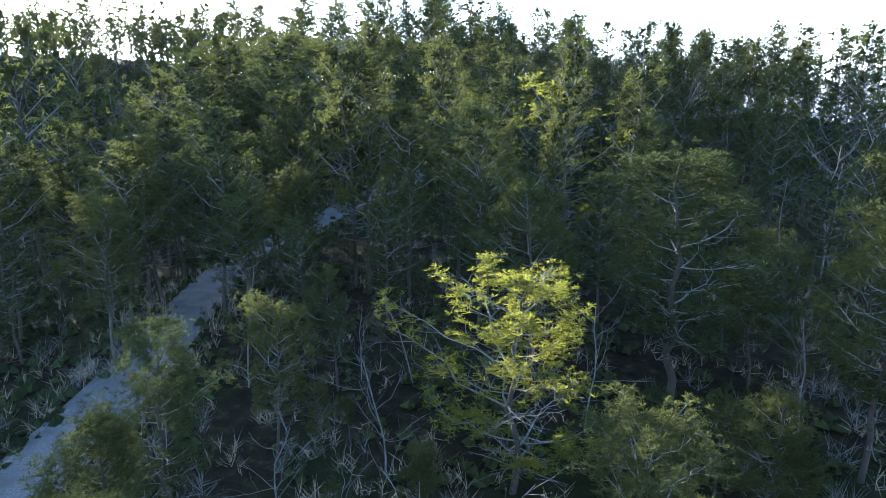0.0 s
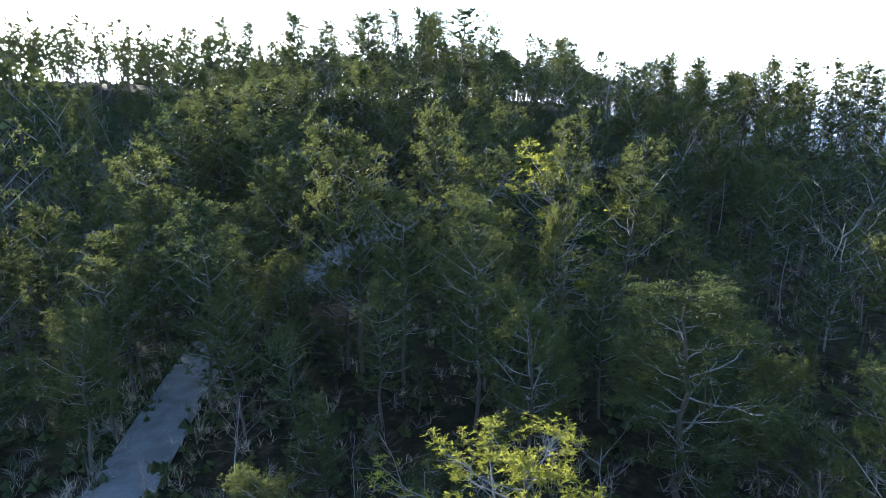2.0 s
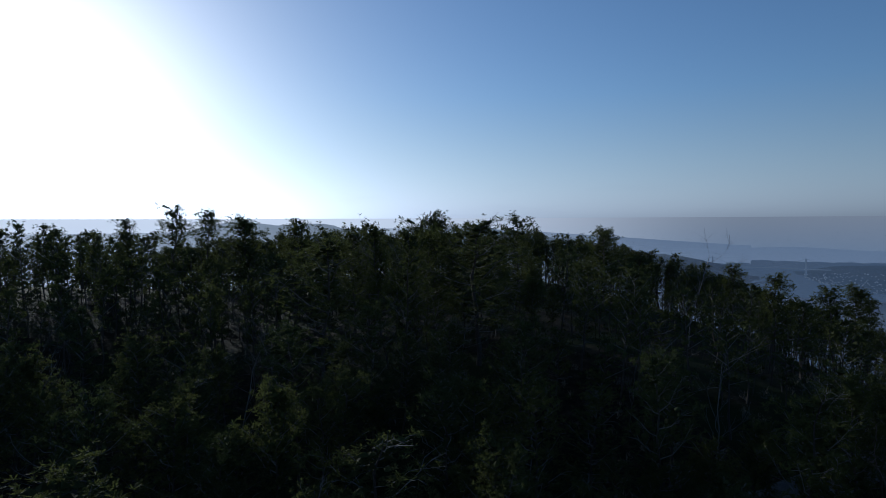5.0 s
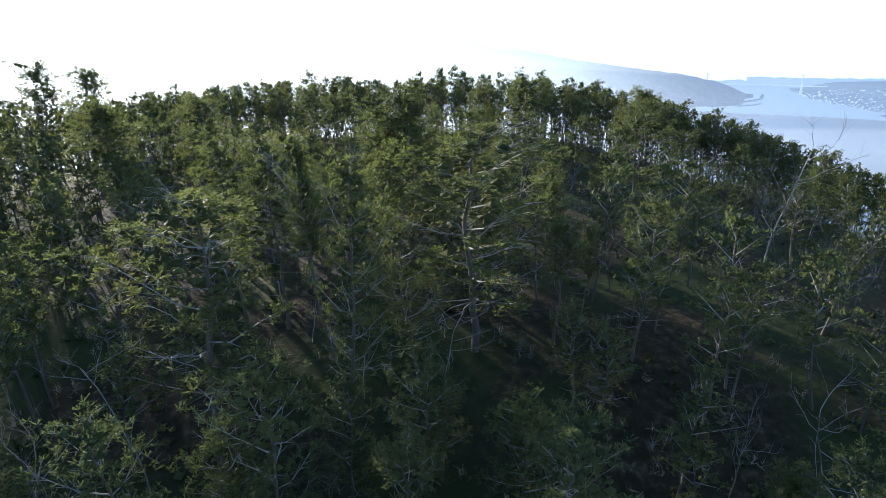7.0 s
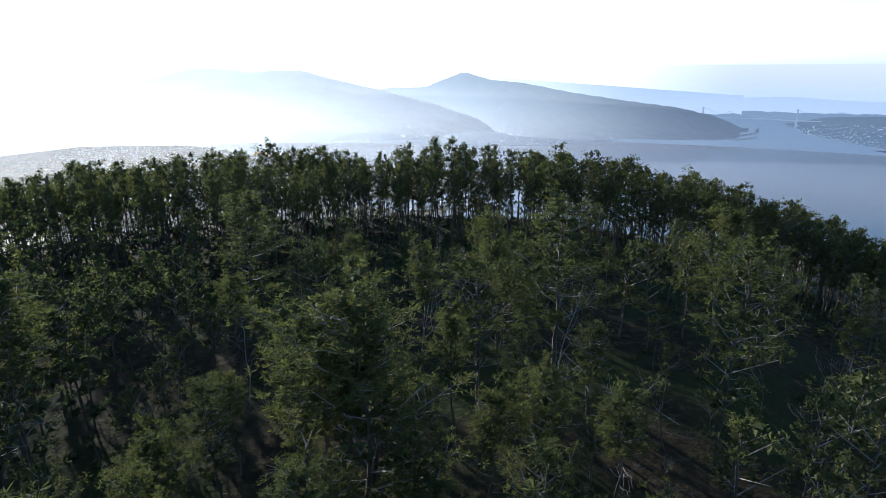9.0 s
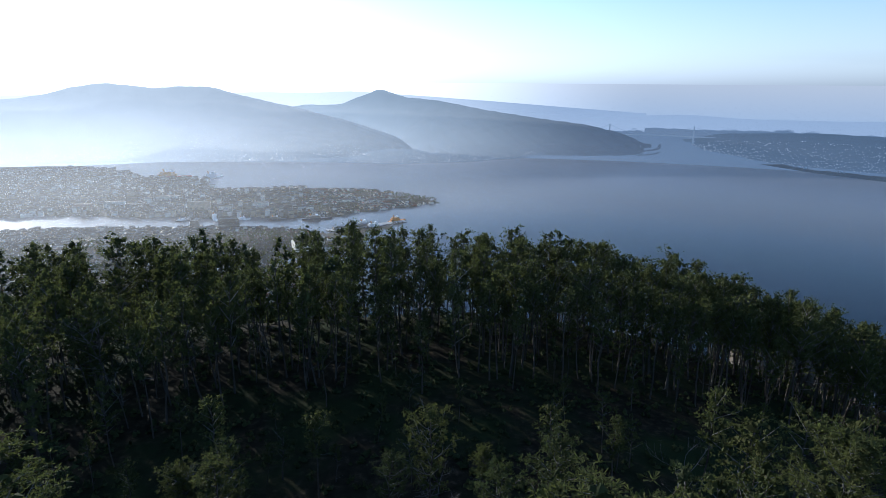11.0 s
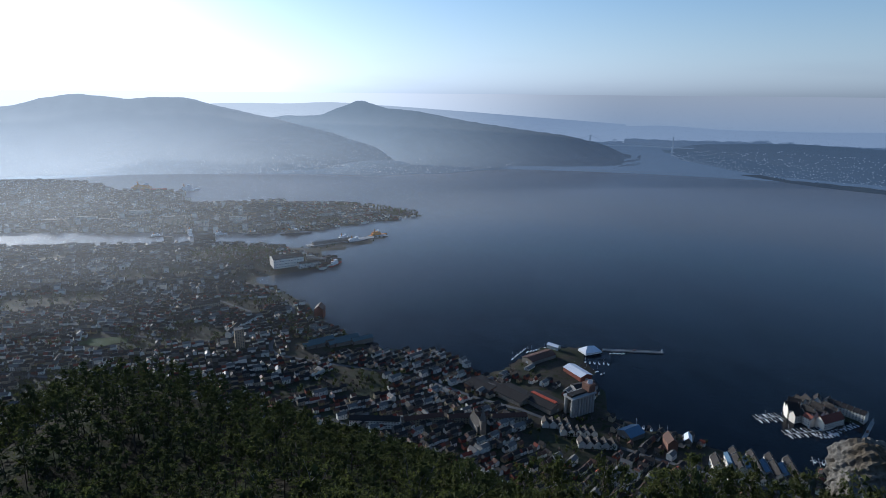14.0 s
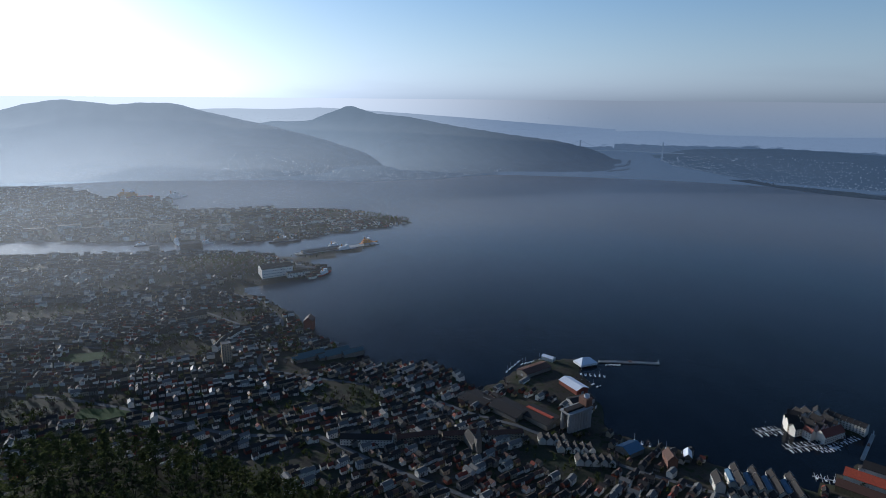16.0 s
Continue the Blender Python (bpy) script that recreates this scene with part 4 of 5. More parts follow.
# ---- undergrowth ----
def undergrowth():
    """Dry tussocks, heather and dead brush between the stems."""
    rng = np.random.RandomState(17)
    for name, count, n, ln, wd, mat, label in (("dry_grass", 2600, 14, 0.6, 0.022, M_STRAW, "pale dry grass tussocks"),
                                               ("heather", 3600, 14, 0.42, 0.06, M_BLUE, "low dark green heather and juniper"),
                                               ("brushwood", 700, 22, 0.95, 0.022, M_DEAD, "grey leafless brushwood")):
        reach = 1.0 if name != "heather" else 1.75
        y = 15 + 125 * reach * rng.rand(count) ** 1.7
        x = rng.uniform(-1, 1, count) * (14 + 0.8 * y)
        if name == "heather":
            x, y = np.concatenate([x, rng.uniform(-75, 80, 2000)]), np.concatenate([y, rng.uniform(168, 215, 2000)])
        if name != "brushwood":
            pick = ROAD_LINE[rng.randint(8, 62, 420)] + rng.uniform(-1, 1, (420, 2))
            side = rng.choice([-1, 1], 420) * rng.uniform(1.3, 2.4, 420)
            x, y = np.concatenate([x, pick[:, 0] + side]), np.concatenate([y, pick[:, 1] - 0.4 * side])
        keep = (near_line(x, y, ROAD_LINE) > 1.3) & (y > 4)
        x, y = x[keep], y[keep]
        p = np.stack([x, y, hill(x, y) + 0.12], 1)
        tips = np.repeat(p, 3, 0) + rng.normal(0, 0.3, (len(p) * 3, 3)) * np.array([1, 1, 0.25])
        soup = spray(rng, tips, np.tile([[0, 0, 1.0]], (len(tips), 1)), n, ln, wd, 0.75)
        if name == "heather":
            soup = joined([soup, clumps(rng, tips, 0.24, 8)])
        tagged(new(name, mesh_np(name, soup[0], soup[1], [mat])), label, "undergrowth", kind="stuff")


undergrowth()


# ---- town materials ----
def paint(name, c, rough=0.7, dirt=0.75):
    a = Mat(name, rough, spec=0.18)
    a.colour(a.mix(a.ramp(a.noise(0.35, 4), (0.4, (0, 0, 0)), (0.7, (1, 1, 1))), c, tuple(dirt * v for v in c)))
    return a.m


def slate(name, c, rough=0.62):
    a = Mat(name, rough, spec=0.1)
    a.colour(a.mix(a.noise(1.1, 4, 0.6, (1, 1, 4)), tuple(0.6 * v for v in c), tuple(1.5 * v for v in c)))
    return a.m


WALLS = [paint("white_paint", (0.76, 0.70, 0.60), 0.7, 0.85), paint("cream_paint", (0.40, 0.32, 0.22)), paint("grey_plaster", (0.22, 0.195, 0.165)),
         paint("ochre_paint", (0.36, 0.26, 0.13)), paint("red_paint", (0.20, 0.065, 0.045)), paint("brick", (0.20, 0.11, 0.08))]
ROOFS = [slate("dark_slate", (0.038, 0.033, 0.030), 0.7), slate("brown_tile", (0.10, 0.055, 0.04), 0.6), slate("grey_sheet", (0.14, 0.132, 0.12), 0.55), slate("red_tile", (0.20, 0.055, 0.035))]
M_PANE = Mat("window_glass", 0.12, spec=0.6).colour((0.03, 0.035, 0.045)).m
M_BLUEROOF = slate("blue_glazing", (0.10, 0.16, 0.22), 0.35)
M_TEALROOF = slate("teal_sheet_roof", (0.085, 0.125, 0.13), 0.5)
M_WHITEROOF = slate("white_sheet_roof", (0.62, 0.64, 0.68), 0.4)
M_CONCRETE = speckled("concrete", (0.25, 0.245, 0.235), (0.42, 0.41, 0.39), 0.8, 0.85, 0, (0.3, 0.29, 0.27))
M_ASPHALT = speckled("asphalt", (0.06, 0.06, 0.062), (0.12, 0.12, 0.12), 0.7, 0.9, 0, (0.09, 0.09, 0.09))
M_LAWN = speckled("lawn", (0.014, 0.036, 0.005), (0.034, 0.062, 0.010), 0.12, 0.95)
M_HULL_W = paint("white_hull", (0.75, 0.75, 0.74), 0.35)
M_HULL_D = paint("dark_hull", (0.05, 0.06, 0.09), 0.4)
M_HULL_R = paint("red_hull", (0.42, 0.06, 0.04), 0.45)
M_ORANGE = paint("orange_deckhouse", (0.62, 0.25, 0.04), 0.5)
M_REDBROWN = slate("red_brown_tile", (0.17, 0.06, 0.042))
M_RIDGE = paint("red_ridge_paint", (0.46, 0.09, 0.045), 0.6)
M_STEEL = Mat("grey_steel", 0.45, 0.6).colour((0.35, 0.36, 0.37)).m


def box(x0, y0, z0, x1, y1, z1):
    v = np.array([(x, y, z) for z in (z0, z1) for x, y in ((x0, y0), (x1, y0), (x1, y1), (x0, y1))], float)
    f = [(0, 2, 1), (0, 3, 2), (4, 5, 6), (4, 6, 7)]
    for i in range(4):
        j = (i + 1) % 4
        f += [(i, j, j + 4), (i, j + 4, i + 4)]
    return v, np.array(f)


def gable_walls(w, d, h, rise):
    """Four walls with gables at the two short ends; the ridge runs along x."""
    v = np.array([(-w, -d, -3), (w, -d, -3), (w, d, -3), (-w, d, -3), (-w, -d, h), (w, -d, h), (w, d, h), (-w, d, h), (-w, 0, h + rise), (w, 0, h + rise)], float)
    f = [(0, 1, 5), (0, 5, 4), (2, 3, 7), (2, 7, 6), (1, 2, 6), (1, 6, 5), (3, 0, 4), (3, 4, 7), (4, 8, 7), (5, 6, 9)]
    return v, np.array(f)


def gable_roof(w, d, h, rise, t=0.35, over=0.4):
    """Two slopes with thickness and eaves."""
    k = over * rise / d
    w, d2 = w + over, d + over
    v = []
    for z in (0.05, t):
        v += [(-w, -d2, h - k + z), (w, -d2, h - k + z), (-w, 0, h + rise + z), (w, 0, h + rise + z), (-w, d2, h - k + z), (w, d2, h - k + z)]
    f = [(6, 7, 9), (6, 9, 8), (8, 9, 11), (8, 11, 10), (0, 1, 7), (0, 7, 6), (4, 11, 5), (4, 10, 11),
         (0, 6, 8), (0, 8, 2), (2, 8, 10), (2, 10, 4), (1, 3, 9), (1, 9, 7), (3, 5, 11), (3, 11, 9)]
    return np.array(v, float), np.array(f)


def house_windows(w, d, h):
    """Window centres on the long sides: x, y, z, outward."""
    out = []
    for fl in range(max(1, int(h // 2.9))):
        for k in range(max(2, int(w * 2 // 3.2))):
            x = -w + (k + 0.5) * 2 * w / max(2, int(w * 2 // 3.2))
            for sgn in (-1, 1):
                out.append((x, sgn * d, 1.5 + fl * 2.9, sgn))
    return out


def window_soup(x, y, z, sgn, ww=1.1, hh=1.5):
    return box(x - ww / 2, y - 0.03 if sgn > 0 else y - 0.06, z - hh / 2, x + ww / 2, y + 0.06 if sgn > 0 else y + 0.03, z + hh / 2)


HOUSE_KINDS = [(5.2, 4.2, 6.0, 3.4, 0, 0), (4.6, 4.0, 6.4, 3.6, 0, 1), (6.5, 4.6, 8.6, 3.6, 1, 0), (5.0, 4.0, 6.0, 3.2, 3, 1), (7.5, 5.0, 9.0, 3.4, 2, 0), (4.8, 4.2, 6.2, 3.8, 0, 0),
               (5.6, 4.4, 6.4, 3.2, 4, 0), (8.5, 5.2, 9.2, 3.4, 0, 2), (5.0, 4.2, 5.8, 3.4, 2, 0), (4.4, 3.9, 5.6, 3.4, 0, 3)]
WALL_WORDS = ["white", "cream", "grey", "ochre", "red", "brick"]
ROOF_WORDS = ["dark slate", "brown tile", "grey sheet", "red tile"]
house_model = {}


def house(k, m):
    w, d, h, rise, wc, rc = HOUSE_KINDS[k]
    if k in house_model:
        return copy_thing(house_model[k], m)
    e = thing("house", WALL_WORDS[wc] + " town house with a steep " + ROOF_WORDS[rc] + " roof", "house", "houses of the old town")
    part_np("wall", gable_walls(w, d, h, rise), WALLS[wc], e)
    part_np("roof", gable_roof(w, d, h, rise), ROOFS[rc], e)
    part_np("chimney", box(w * 0.3, -0.5, h + rise - 1.0, w * 0.3 + 0.9, 0.4, h + rise + 1.3), WALLS[5], e)
    first = None
    for x, y, z, sgn in house_windows(w, d, h)[:8:2]:
        if first is None:
            first = mesh_np("window", *window_soup(0, 0, 0, 1), [M_PANE])
        ob = new("window", first)
        ob.parent, ob.location = e, (x, y, z)
    e.matrix_basis = m
    house_model[k] = e
    return e


class Stock:
    """Joined rest of a kind, sorted by material."""

    def __init__(self):
        self.by = {}

    def add(self, mat, soup, m):
        m = np.array(m)
        self.by.setdefault(mat.name, (mat, []))[1].append((soup[0] @ m[:3, :3].T + m[:3, 3], soup[1]))

    def build(self, name, label, category, far=False):
        vs, fs, idx, mats, n = [], [], [], [], 0
        for mat, soups in self.by.values():
            v, f = joined(soups)
            vs.append(far_in(v) if far else v), fs.append(f + n), idx.append(np.full(len(f), len(mats)))
            mats.append(mat)
            n += len(v)
        return tagged(new(name, mesh_np(name, np.concatenate(vs), np.concatenate(fs), mats, np.concatenate(idx))), label, category, kind="stuff")


# streets: through the town, as lines on the plan
STREETS = [[(-127, 1254), (-150, 1290), (-143, 1330), (-128, 1380), (-132, 1420), (-118, 1470), (-112, 1515), (-134, 1590), (-190, 1690), (-270, 1770)],
           [(146, 1119), (215, 1045), (304, 965), (365, 895), (431, 832), (520, 765), (640, 690)], [(-31, 998), (60, 905), (156, 822), (260, 740)],
           [(-231, 1341), (-222, 1400), (-199, 1452)], [(-560, 1180), (-420, 1150), (-300, 1100), (-150, 1010), (-31, 998)],
           [(-127, 1254), (20, 1190), (146, 1119)], [(-720, 1700), (-480, 1690), (-320, 1620), (-200, 1500)], [(-800, 1420), (-560, 1400), (-330, 1330)]]
STREET_LINES = [resample(np.array(s, float), 12.0) for s in STREETS]
for line in STREET_LINES:
    v, f = ribbon(resample(line, 6.0), 8.0, 0.5, height)
    tagged(new("street", mesh_np("street", v, f, [M_ASPHALT])), "grey asphalt street through the town", "road", kind="structure")

# open places kept free of houses: x, y, radius
OPEN = [(-350, 1095, 38), (-453, 1322, 46), (360, 966, 48), (301, 1024, 62), (412, 1106, 60), (363, 1176, 80), (440, 1200, 90), (475, 1202, 60), (540, 800, 75), (490, 825, 40),
        (-330, 2020, 130), (-162, 1912, 95), (0, 2180, 190), (140, 2260, 90), (760, 910, 90), (188, 940, 24), (-58, 1300, 55), (20, 1320, 50), (250, 2720, 130), (-60, 1480, 30), (-201, 1297, 22), (680, 771, 50), (416, 906, 22),
        (317, 941, 24), (342, 916, 24), (356, 881, 24), (456, 860, 18), (-230, 1800, 80)]
DISTRICTS = [(200, 850, 28, 21, 10.5), (60, 1010, 24, 22, 10.5), (-150, 900, 30, 23, 12), (120, 1160, 35, 22, 11), (-300, 1180, 15, 25, 13), (-480, 1300, 5, 22, 11), (-250, 1600, 20, 20, 10), (-520, 1560, -12, 21, 10),
             (-700, 1750, 12, 24, 13), (-450, 1850, 18, 24, 13), (-900, 1450, 0, 24, 12), (-800, 2150, 14, 27, 17), (-350, 2560, 8, 27, 17), (-800, 2650, 0, 28, 18), (-50, 2700, 14, 23, 12), (-1300, 2900, 6, 30, 20), (-1100, 3400, 4, 34, 22),
             (520, 740, 44, 22, 12), (380, 800, 40, 22, 11), (-1300, 2000, 8, 26, 15), (-1000, 1150, 10, 26, 14)]


def build_town():
    rng = np.random.RandomState(71)
    seeds = np.array([d[:2] for d in DISTRICTS], float)
    found = []
    for n, (cx, cy, ang, row, along) in enumerate(DISTRICTS):
        row, along = (row * 0.84, along * 0.84) if cy < 1700 else (row, along)
        c, s = math.cos(radians(ang)), math.sin(radians(ang))
        u, v = np.meshgrid(np.arange(-600, 600, along), np.arange(-600, 600, row))
        u = u.ravel() + rng.uniform(-1.2, 1.2, u.size)
        v = v.ravel() + rng.uniform(-1.6, 1.6, u.size)
        x, y = cx + c * u - s * v, cy + s * u + c * v
        own = np.argmin((x[:, None] - seeds[None, :, 0]) ** 2 + (y[:, None] - seeds[None, :, 1]) ** 2, 1) == n
        az = np.degrees(np.arctan2(x, y - 190))
        own &= (az > -35) & (az < 50) & (y < 3700)
        x, y = x[own], y[own]
        own = shore_distance(x, y) > 9
        x, y = x[own], y[own]
        hl = hill(x, y)
        for px, py, hz in zip(x, y, hl):
            found.append((px, py, ang + (90 if rng.rand() < (0.2 if cy < 1400 else 0.06) else 0) + rng.normal(0, 2.5 if cy < 1400 else 1.0), hz, along))
    xy = np.array([f[:2] for f in found])
    keep = np.ones(len(xy), bool)
    for ox, oy, r in OPEN:
        keep &= np.hypot(xy[:, 0] - ox, xy[:, 1] - oy) > r
    for line in STREET_LINES:
        keep &= near_line(xy[:, 0], xy[:, 1], line) > 9.5
    ground = town(shore_distance(xy[:, 0], xy[:, 1]), xy[:, 0], xy[:, 1])
    green = wave(xy[:, 0], xy[:, 1], 0.016, 77)
    order = [i for i in np.argsort(np.hypot(xy[:, 0], xy[:, 1] - 190)) if keep[i] and found[i][3] < ground[i] - 1 and rng.rand() > 0.12 and green[i] < 0.40]
    rest, placed = Stock(), 0
    for i in order:
        x, y, ang, _, along = found[i]
        far = y > 1650 and x < -250
        k = rng.randint(10) if not far else rng.choice([2, 4, 4, 7, 2, 8])
        m = pose(x, y, float(ground[i]), 0, 0, ang) @ Matrix.Scale(1.0 if far else 0.86, 4)
        if placed < 300 and y < 1150:
            made = house(k, m)
            made.scale = m.to_scale()
            placed += 1
            continue
        w, d, h, rise, wc, rc = HOUSE_KINDS[k]
        if far:
            w, d, h = along * rng.choice([0.5, 0.5, 0.5, 0.42]), d * 1.1, h * rng.uniform(1.0, 1.5 if y < 2350 else 2.4)
        rest.add(WALLS[wc], gable_walls(w, d, h, rise), m)
        rest.add(ROOFS[rc], gable_roof(w, d, h, rise), m)
        if y < 1200:
            for q in house_windows(w, d, h)[0 if abs(ang) < 60 else 1::2]:
                rest.add(M_PANE, window_soup(*q), m)
    rest.build("town_houses", "closely packed pale town houses with dark roofs", "houses")
    # bare garden and street trees
    trees = Stock()
    n = 16000
    x, y = rng.uniform(-1000, 700, n), 560 + 2300 * rng.rand(n) ** 1.35
    for cx, cy, sx, sy, k in ((-330, 2030, 110, 50, 500), (255, 2730, 60, 70, 300), (-95, 1430, 40, 70, 260), (-350, 1075, 80, 30, 130), (-453, 1322, 80, 40, 130), (60, 2780, 160, 50, 160), (-20, 1330, 40, 60, 160)):
        x, y = np.concatenate([x, rng.normal(cx, sx, k)]), np.concatenate([y, rng.normal(cy, sy, k)])
    d = shore_distance(x, y)
    green = wave(x, y, 0.016, 77)
    lawn = np.min([np.hypot(x - lx, y - ly) - lr for lx, ly, lr in ((-350, 1095, 20), (-453, 1322, 30))], 0)
    z = np.maximum(town(d, x, y), hill(x, y))
    for px, py, pz, pd, g, lw in zip(x, y, z, d, green, lawn):
        wood = pz > 70 or math.hypot(px - 260, py - 2720) < 130 or math.hypot(px + 330, py - 2040) < 150 or math.hypot(px + 90, py - 1420) < 80 or g > 0.38
        if pd > 8 and lw > 0 and rng.rand() < (0.8 if wood else 0.15) and not (340 < px < 520 and py > 960):
            r = rng.uniform(2.4, 4.6)
            tips = rng.normal(0, 0.45, (9, 3)) * r * np.array([1, 1, 0.8]) + np.array([0, 0, r * 1.5])
            trees.add([M_TWIG, M_BLUE, M_BLUE][rng.randint(3)], spray(rng, tips, np.tile([[0, 0, 1.0]], (9, 1)), 4, r * 0.8, r * 0.42, 0.9), pose(px, py, float(pz)))
            trees.add(M_BARK, tube([(0, 0, -0.5), (0, 0, r * 1.6)], [0.3, 0.12], 3), pose(px, py, float(pz)))
    trees.build("town_trees", "bare brown street and garden trees", "trees")


build_town()


# ---- large buildings ----
def put(e, x, y, ang, z=None):
    e.matrix_basis = pose(x, y, float(height(x, y)) if z is None else z, 0, 0, ang)
    return e


def block(x, y, ang, w, d, h, wall, roof, label, rise=0.0, name="apartment_block", category="building", rows=None, z=None):
    """A larger building with rows of windows on both long sides; a flat roof has a rim."""
    e = thing(name, label, category)
    if rise:
        part_np("wall", gable_walls(w / 2, d / 2, h, rise), wall, e)
        part_np("roof", gable_roof(w / 2, d / 2, h, rise, 0.5, 0.5), roof, e)
    else:
        part_np("wall", box(-w / 2, -d / 2, -3, w / 2, d / 2, h), wall, e)
        part_np("roof", joined([box(-w / 2 + 0.5, -d / 2 + 0.5, h + 0.02, w / 2 - 0.5, d / 2 - 0.5, h + 0.25), box(-w / 2 - 0.2, -d / 2 - 0.2, h, w / 2 + 0.2, -d / 2 + 0.5, h + 0.8),
                                box(-w / 2 - 0.2, d / 2 - 0.5, h, w / 2 + 0.2, d / 2 + 0.2, h + 0.8)]), roof, e)
    floors = int(h // 3.1) if rows is None else rows
    cols = max(2, int(w // 4.2))
    mesh = mesh_np("window", *window_soup(0, 0, 0, 1, 2.0, 1.6), [M_PANE]) if floors else None
    for f in range(floors):
        for c in range(cols):
            sgn = -1 if math.cos(radians(ang)) * (y - 200) - math.sin(radians(ang)) * x > 0 else 1
            ob = new("window", mesh)
            ob.parent, ob.location = e, (-w / 2 + (c + 0.5) * w / cols, sgn * d / 2, 1.7 + f * h / floors)
    return put(e, x, y, ang, z)


def silo(x, y, ang):
    e = thing("grain_silo", "tall pale concrete grain silo with ribbed bins", "silo")
    bins = [tube([(-21 + 6 * k, sgn * 7.5, -3), (-21 + 6 * k, sgn * 7.5, 31)], [3.4, 3.4], 10) for k in range(8) for sgn in (-1, 1)]
    for b in bins:
        part_np("bin", b, M_CONCRETE, e, smooth=False)
    part_np("deck", box(-25, -11.5, 31, 25, 11.5, 33.5), M_CONCRETE, e)
    part_np("roof", box(-23, -5, 33.5, 10, 5, 37), ROOFS[0], e)
    part_np("headhouse", box(12, -8, 33.5, 25, 8, 47), WALLS[5], e, "brown lift tower")
    part_np("tank", tube([(19, -2, 47), (19, -2, 52)], [4, 4], 12), M_WHITEROOF, e)
    return put(e, x, y, ang)


def shed(x, y, ang, w, d, h, rise, wall, roof, label, stripe=None):
    e = thing("warehouse", label, "warehouse")
    part_np("wall", gable_walls(w / 2, d / 2, h, rise), wall, e)
    part_np("roof", gable_roof(w / 2, d / 2, h, rise, 0.5, 0.8), roof, e)
    if stripe:
        part_np("rooflight", box(-w / 2 + 4, -3.2, h + rise - 0.2, w / 2 - 4, 3.2, h + rise + 1.0), stripe, e, "orange-red ridge strip")
    part_np("gate", box(-w / 2 - 0.15, -3, 0, -w / 2 + 0.1, 3, 4.5), M_STEEL, e)
    return put(e, x, y, ang)


def tent(x, y, ang):
    e = thing("tent_hall", "white peaked fabric hall on the quay", "hall")
    v = np.array([(-19, -13, 0), (19, -13, 0), (19, 13, 0), (-19, 13, 0), (-19, -13, 4), (19, -13, 4), (19, 13, 4), (-19, 13, 4), (-7, 0, 14), (9, 0, 12)], float)
    part_np("wall", (v[:8], [(0, 1, 5), (0, 5, 4), (1, 2, 6), (1, 6, 5), (2, 3, 7), (2, 7, 6), (3, 0, 4), (3, 4, 7)]), M_HULL_W, e)
    part_np("roof", (v[4:], [(0, 1, 5), (0, 5, 4), (1, 2, 5), (2, 3, 4), (2, 4, 5), (3, 0, 4)]), M_WHITEROOF, e)
    return put(e, x, y, ang)


def church(x, y, ang):
    e = thing("church", "grey stone church with a pointed green spire", "church")
    part_np("nave", gable_walls(16, 7, 11, 8), WALLS[2], e)
    part_np("roof", gable_roof(16, 7, 11, 8), ROOFS[0], e)
    part_np("tower", box(-23, -4, -3, -15.5, 4, 24), WALLS[2], e)
    part_np("spire", tube([(-19.2, 0, 24), (-19.2, 0, 46)], [5.2, 0.1], 4), ROOFS[2], e)
    return put(e, x, y, ang)


def tower_block(x, y, ang):
    return block(x, y, ang, 17, 15, 38, WALLS[1], ROOFS[2], "tall cream residential tower with a stepped top", name="tower_block")


def boat(kind):
    """hull along x."""
    e = thing("sailing_boat" if kind == 0 else "motor_boat", "white moored sailing boat with a bare mast" if kind == 0 else "white moored motor cruiser", "boat", "boats of the marina")
    xs = np.linspace(-1, 1, 7)
    ln, wd = (5.2, 1.6) if kind == 0 else (6.0, 1.9)
    half = wd * np.clip(1.0 - np.maximum(xs, 0) ** 2.2, 0.02, 1) * (0.8 + 0.2 * (1 - np.abs(xs)))
    v, f = [], []
    for x, hw in zip(xs, half):
        v += [(x * ln, 0, -0.3), (x * ln, -hw, 0.9), (x * ln, hw, 0.9)]
    for k in range(6):
        a, b = 3 * k, 3 * k + 3
        f += [(a, b, a + 1), (b, b + 1, a + 1), (a, a + 2, b), (b, a + 2, b + 2), (a + 1, b + 1, a + 2), (b + 1, b + 2, a + 2)]
    f += [(0, 1, 2)]
    part_np("hull", (np.array(v, float), f), M_HULL_W, e)
    part_np("cabin", box(-1.8, -0.9, 0.85, 1.8, 0.9, 1.7 if kind == 0 else 2.6), M_HULL_W if kind == 0 else M_PANE, e)
    if kind == 0:
        part_np("mast", tube([(0.6, 0, 0.9), (0.6, 0, 13.5)], [0.12, 0.08], 4), M_HULL_W, e)
        part_np("boom", tube([(0.6, 0, 2.6), (-3.4, 0, 2.6)], [0.14, 0.14], 4), M_HULL_W, e)
    return e


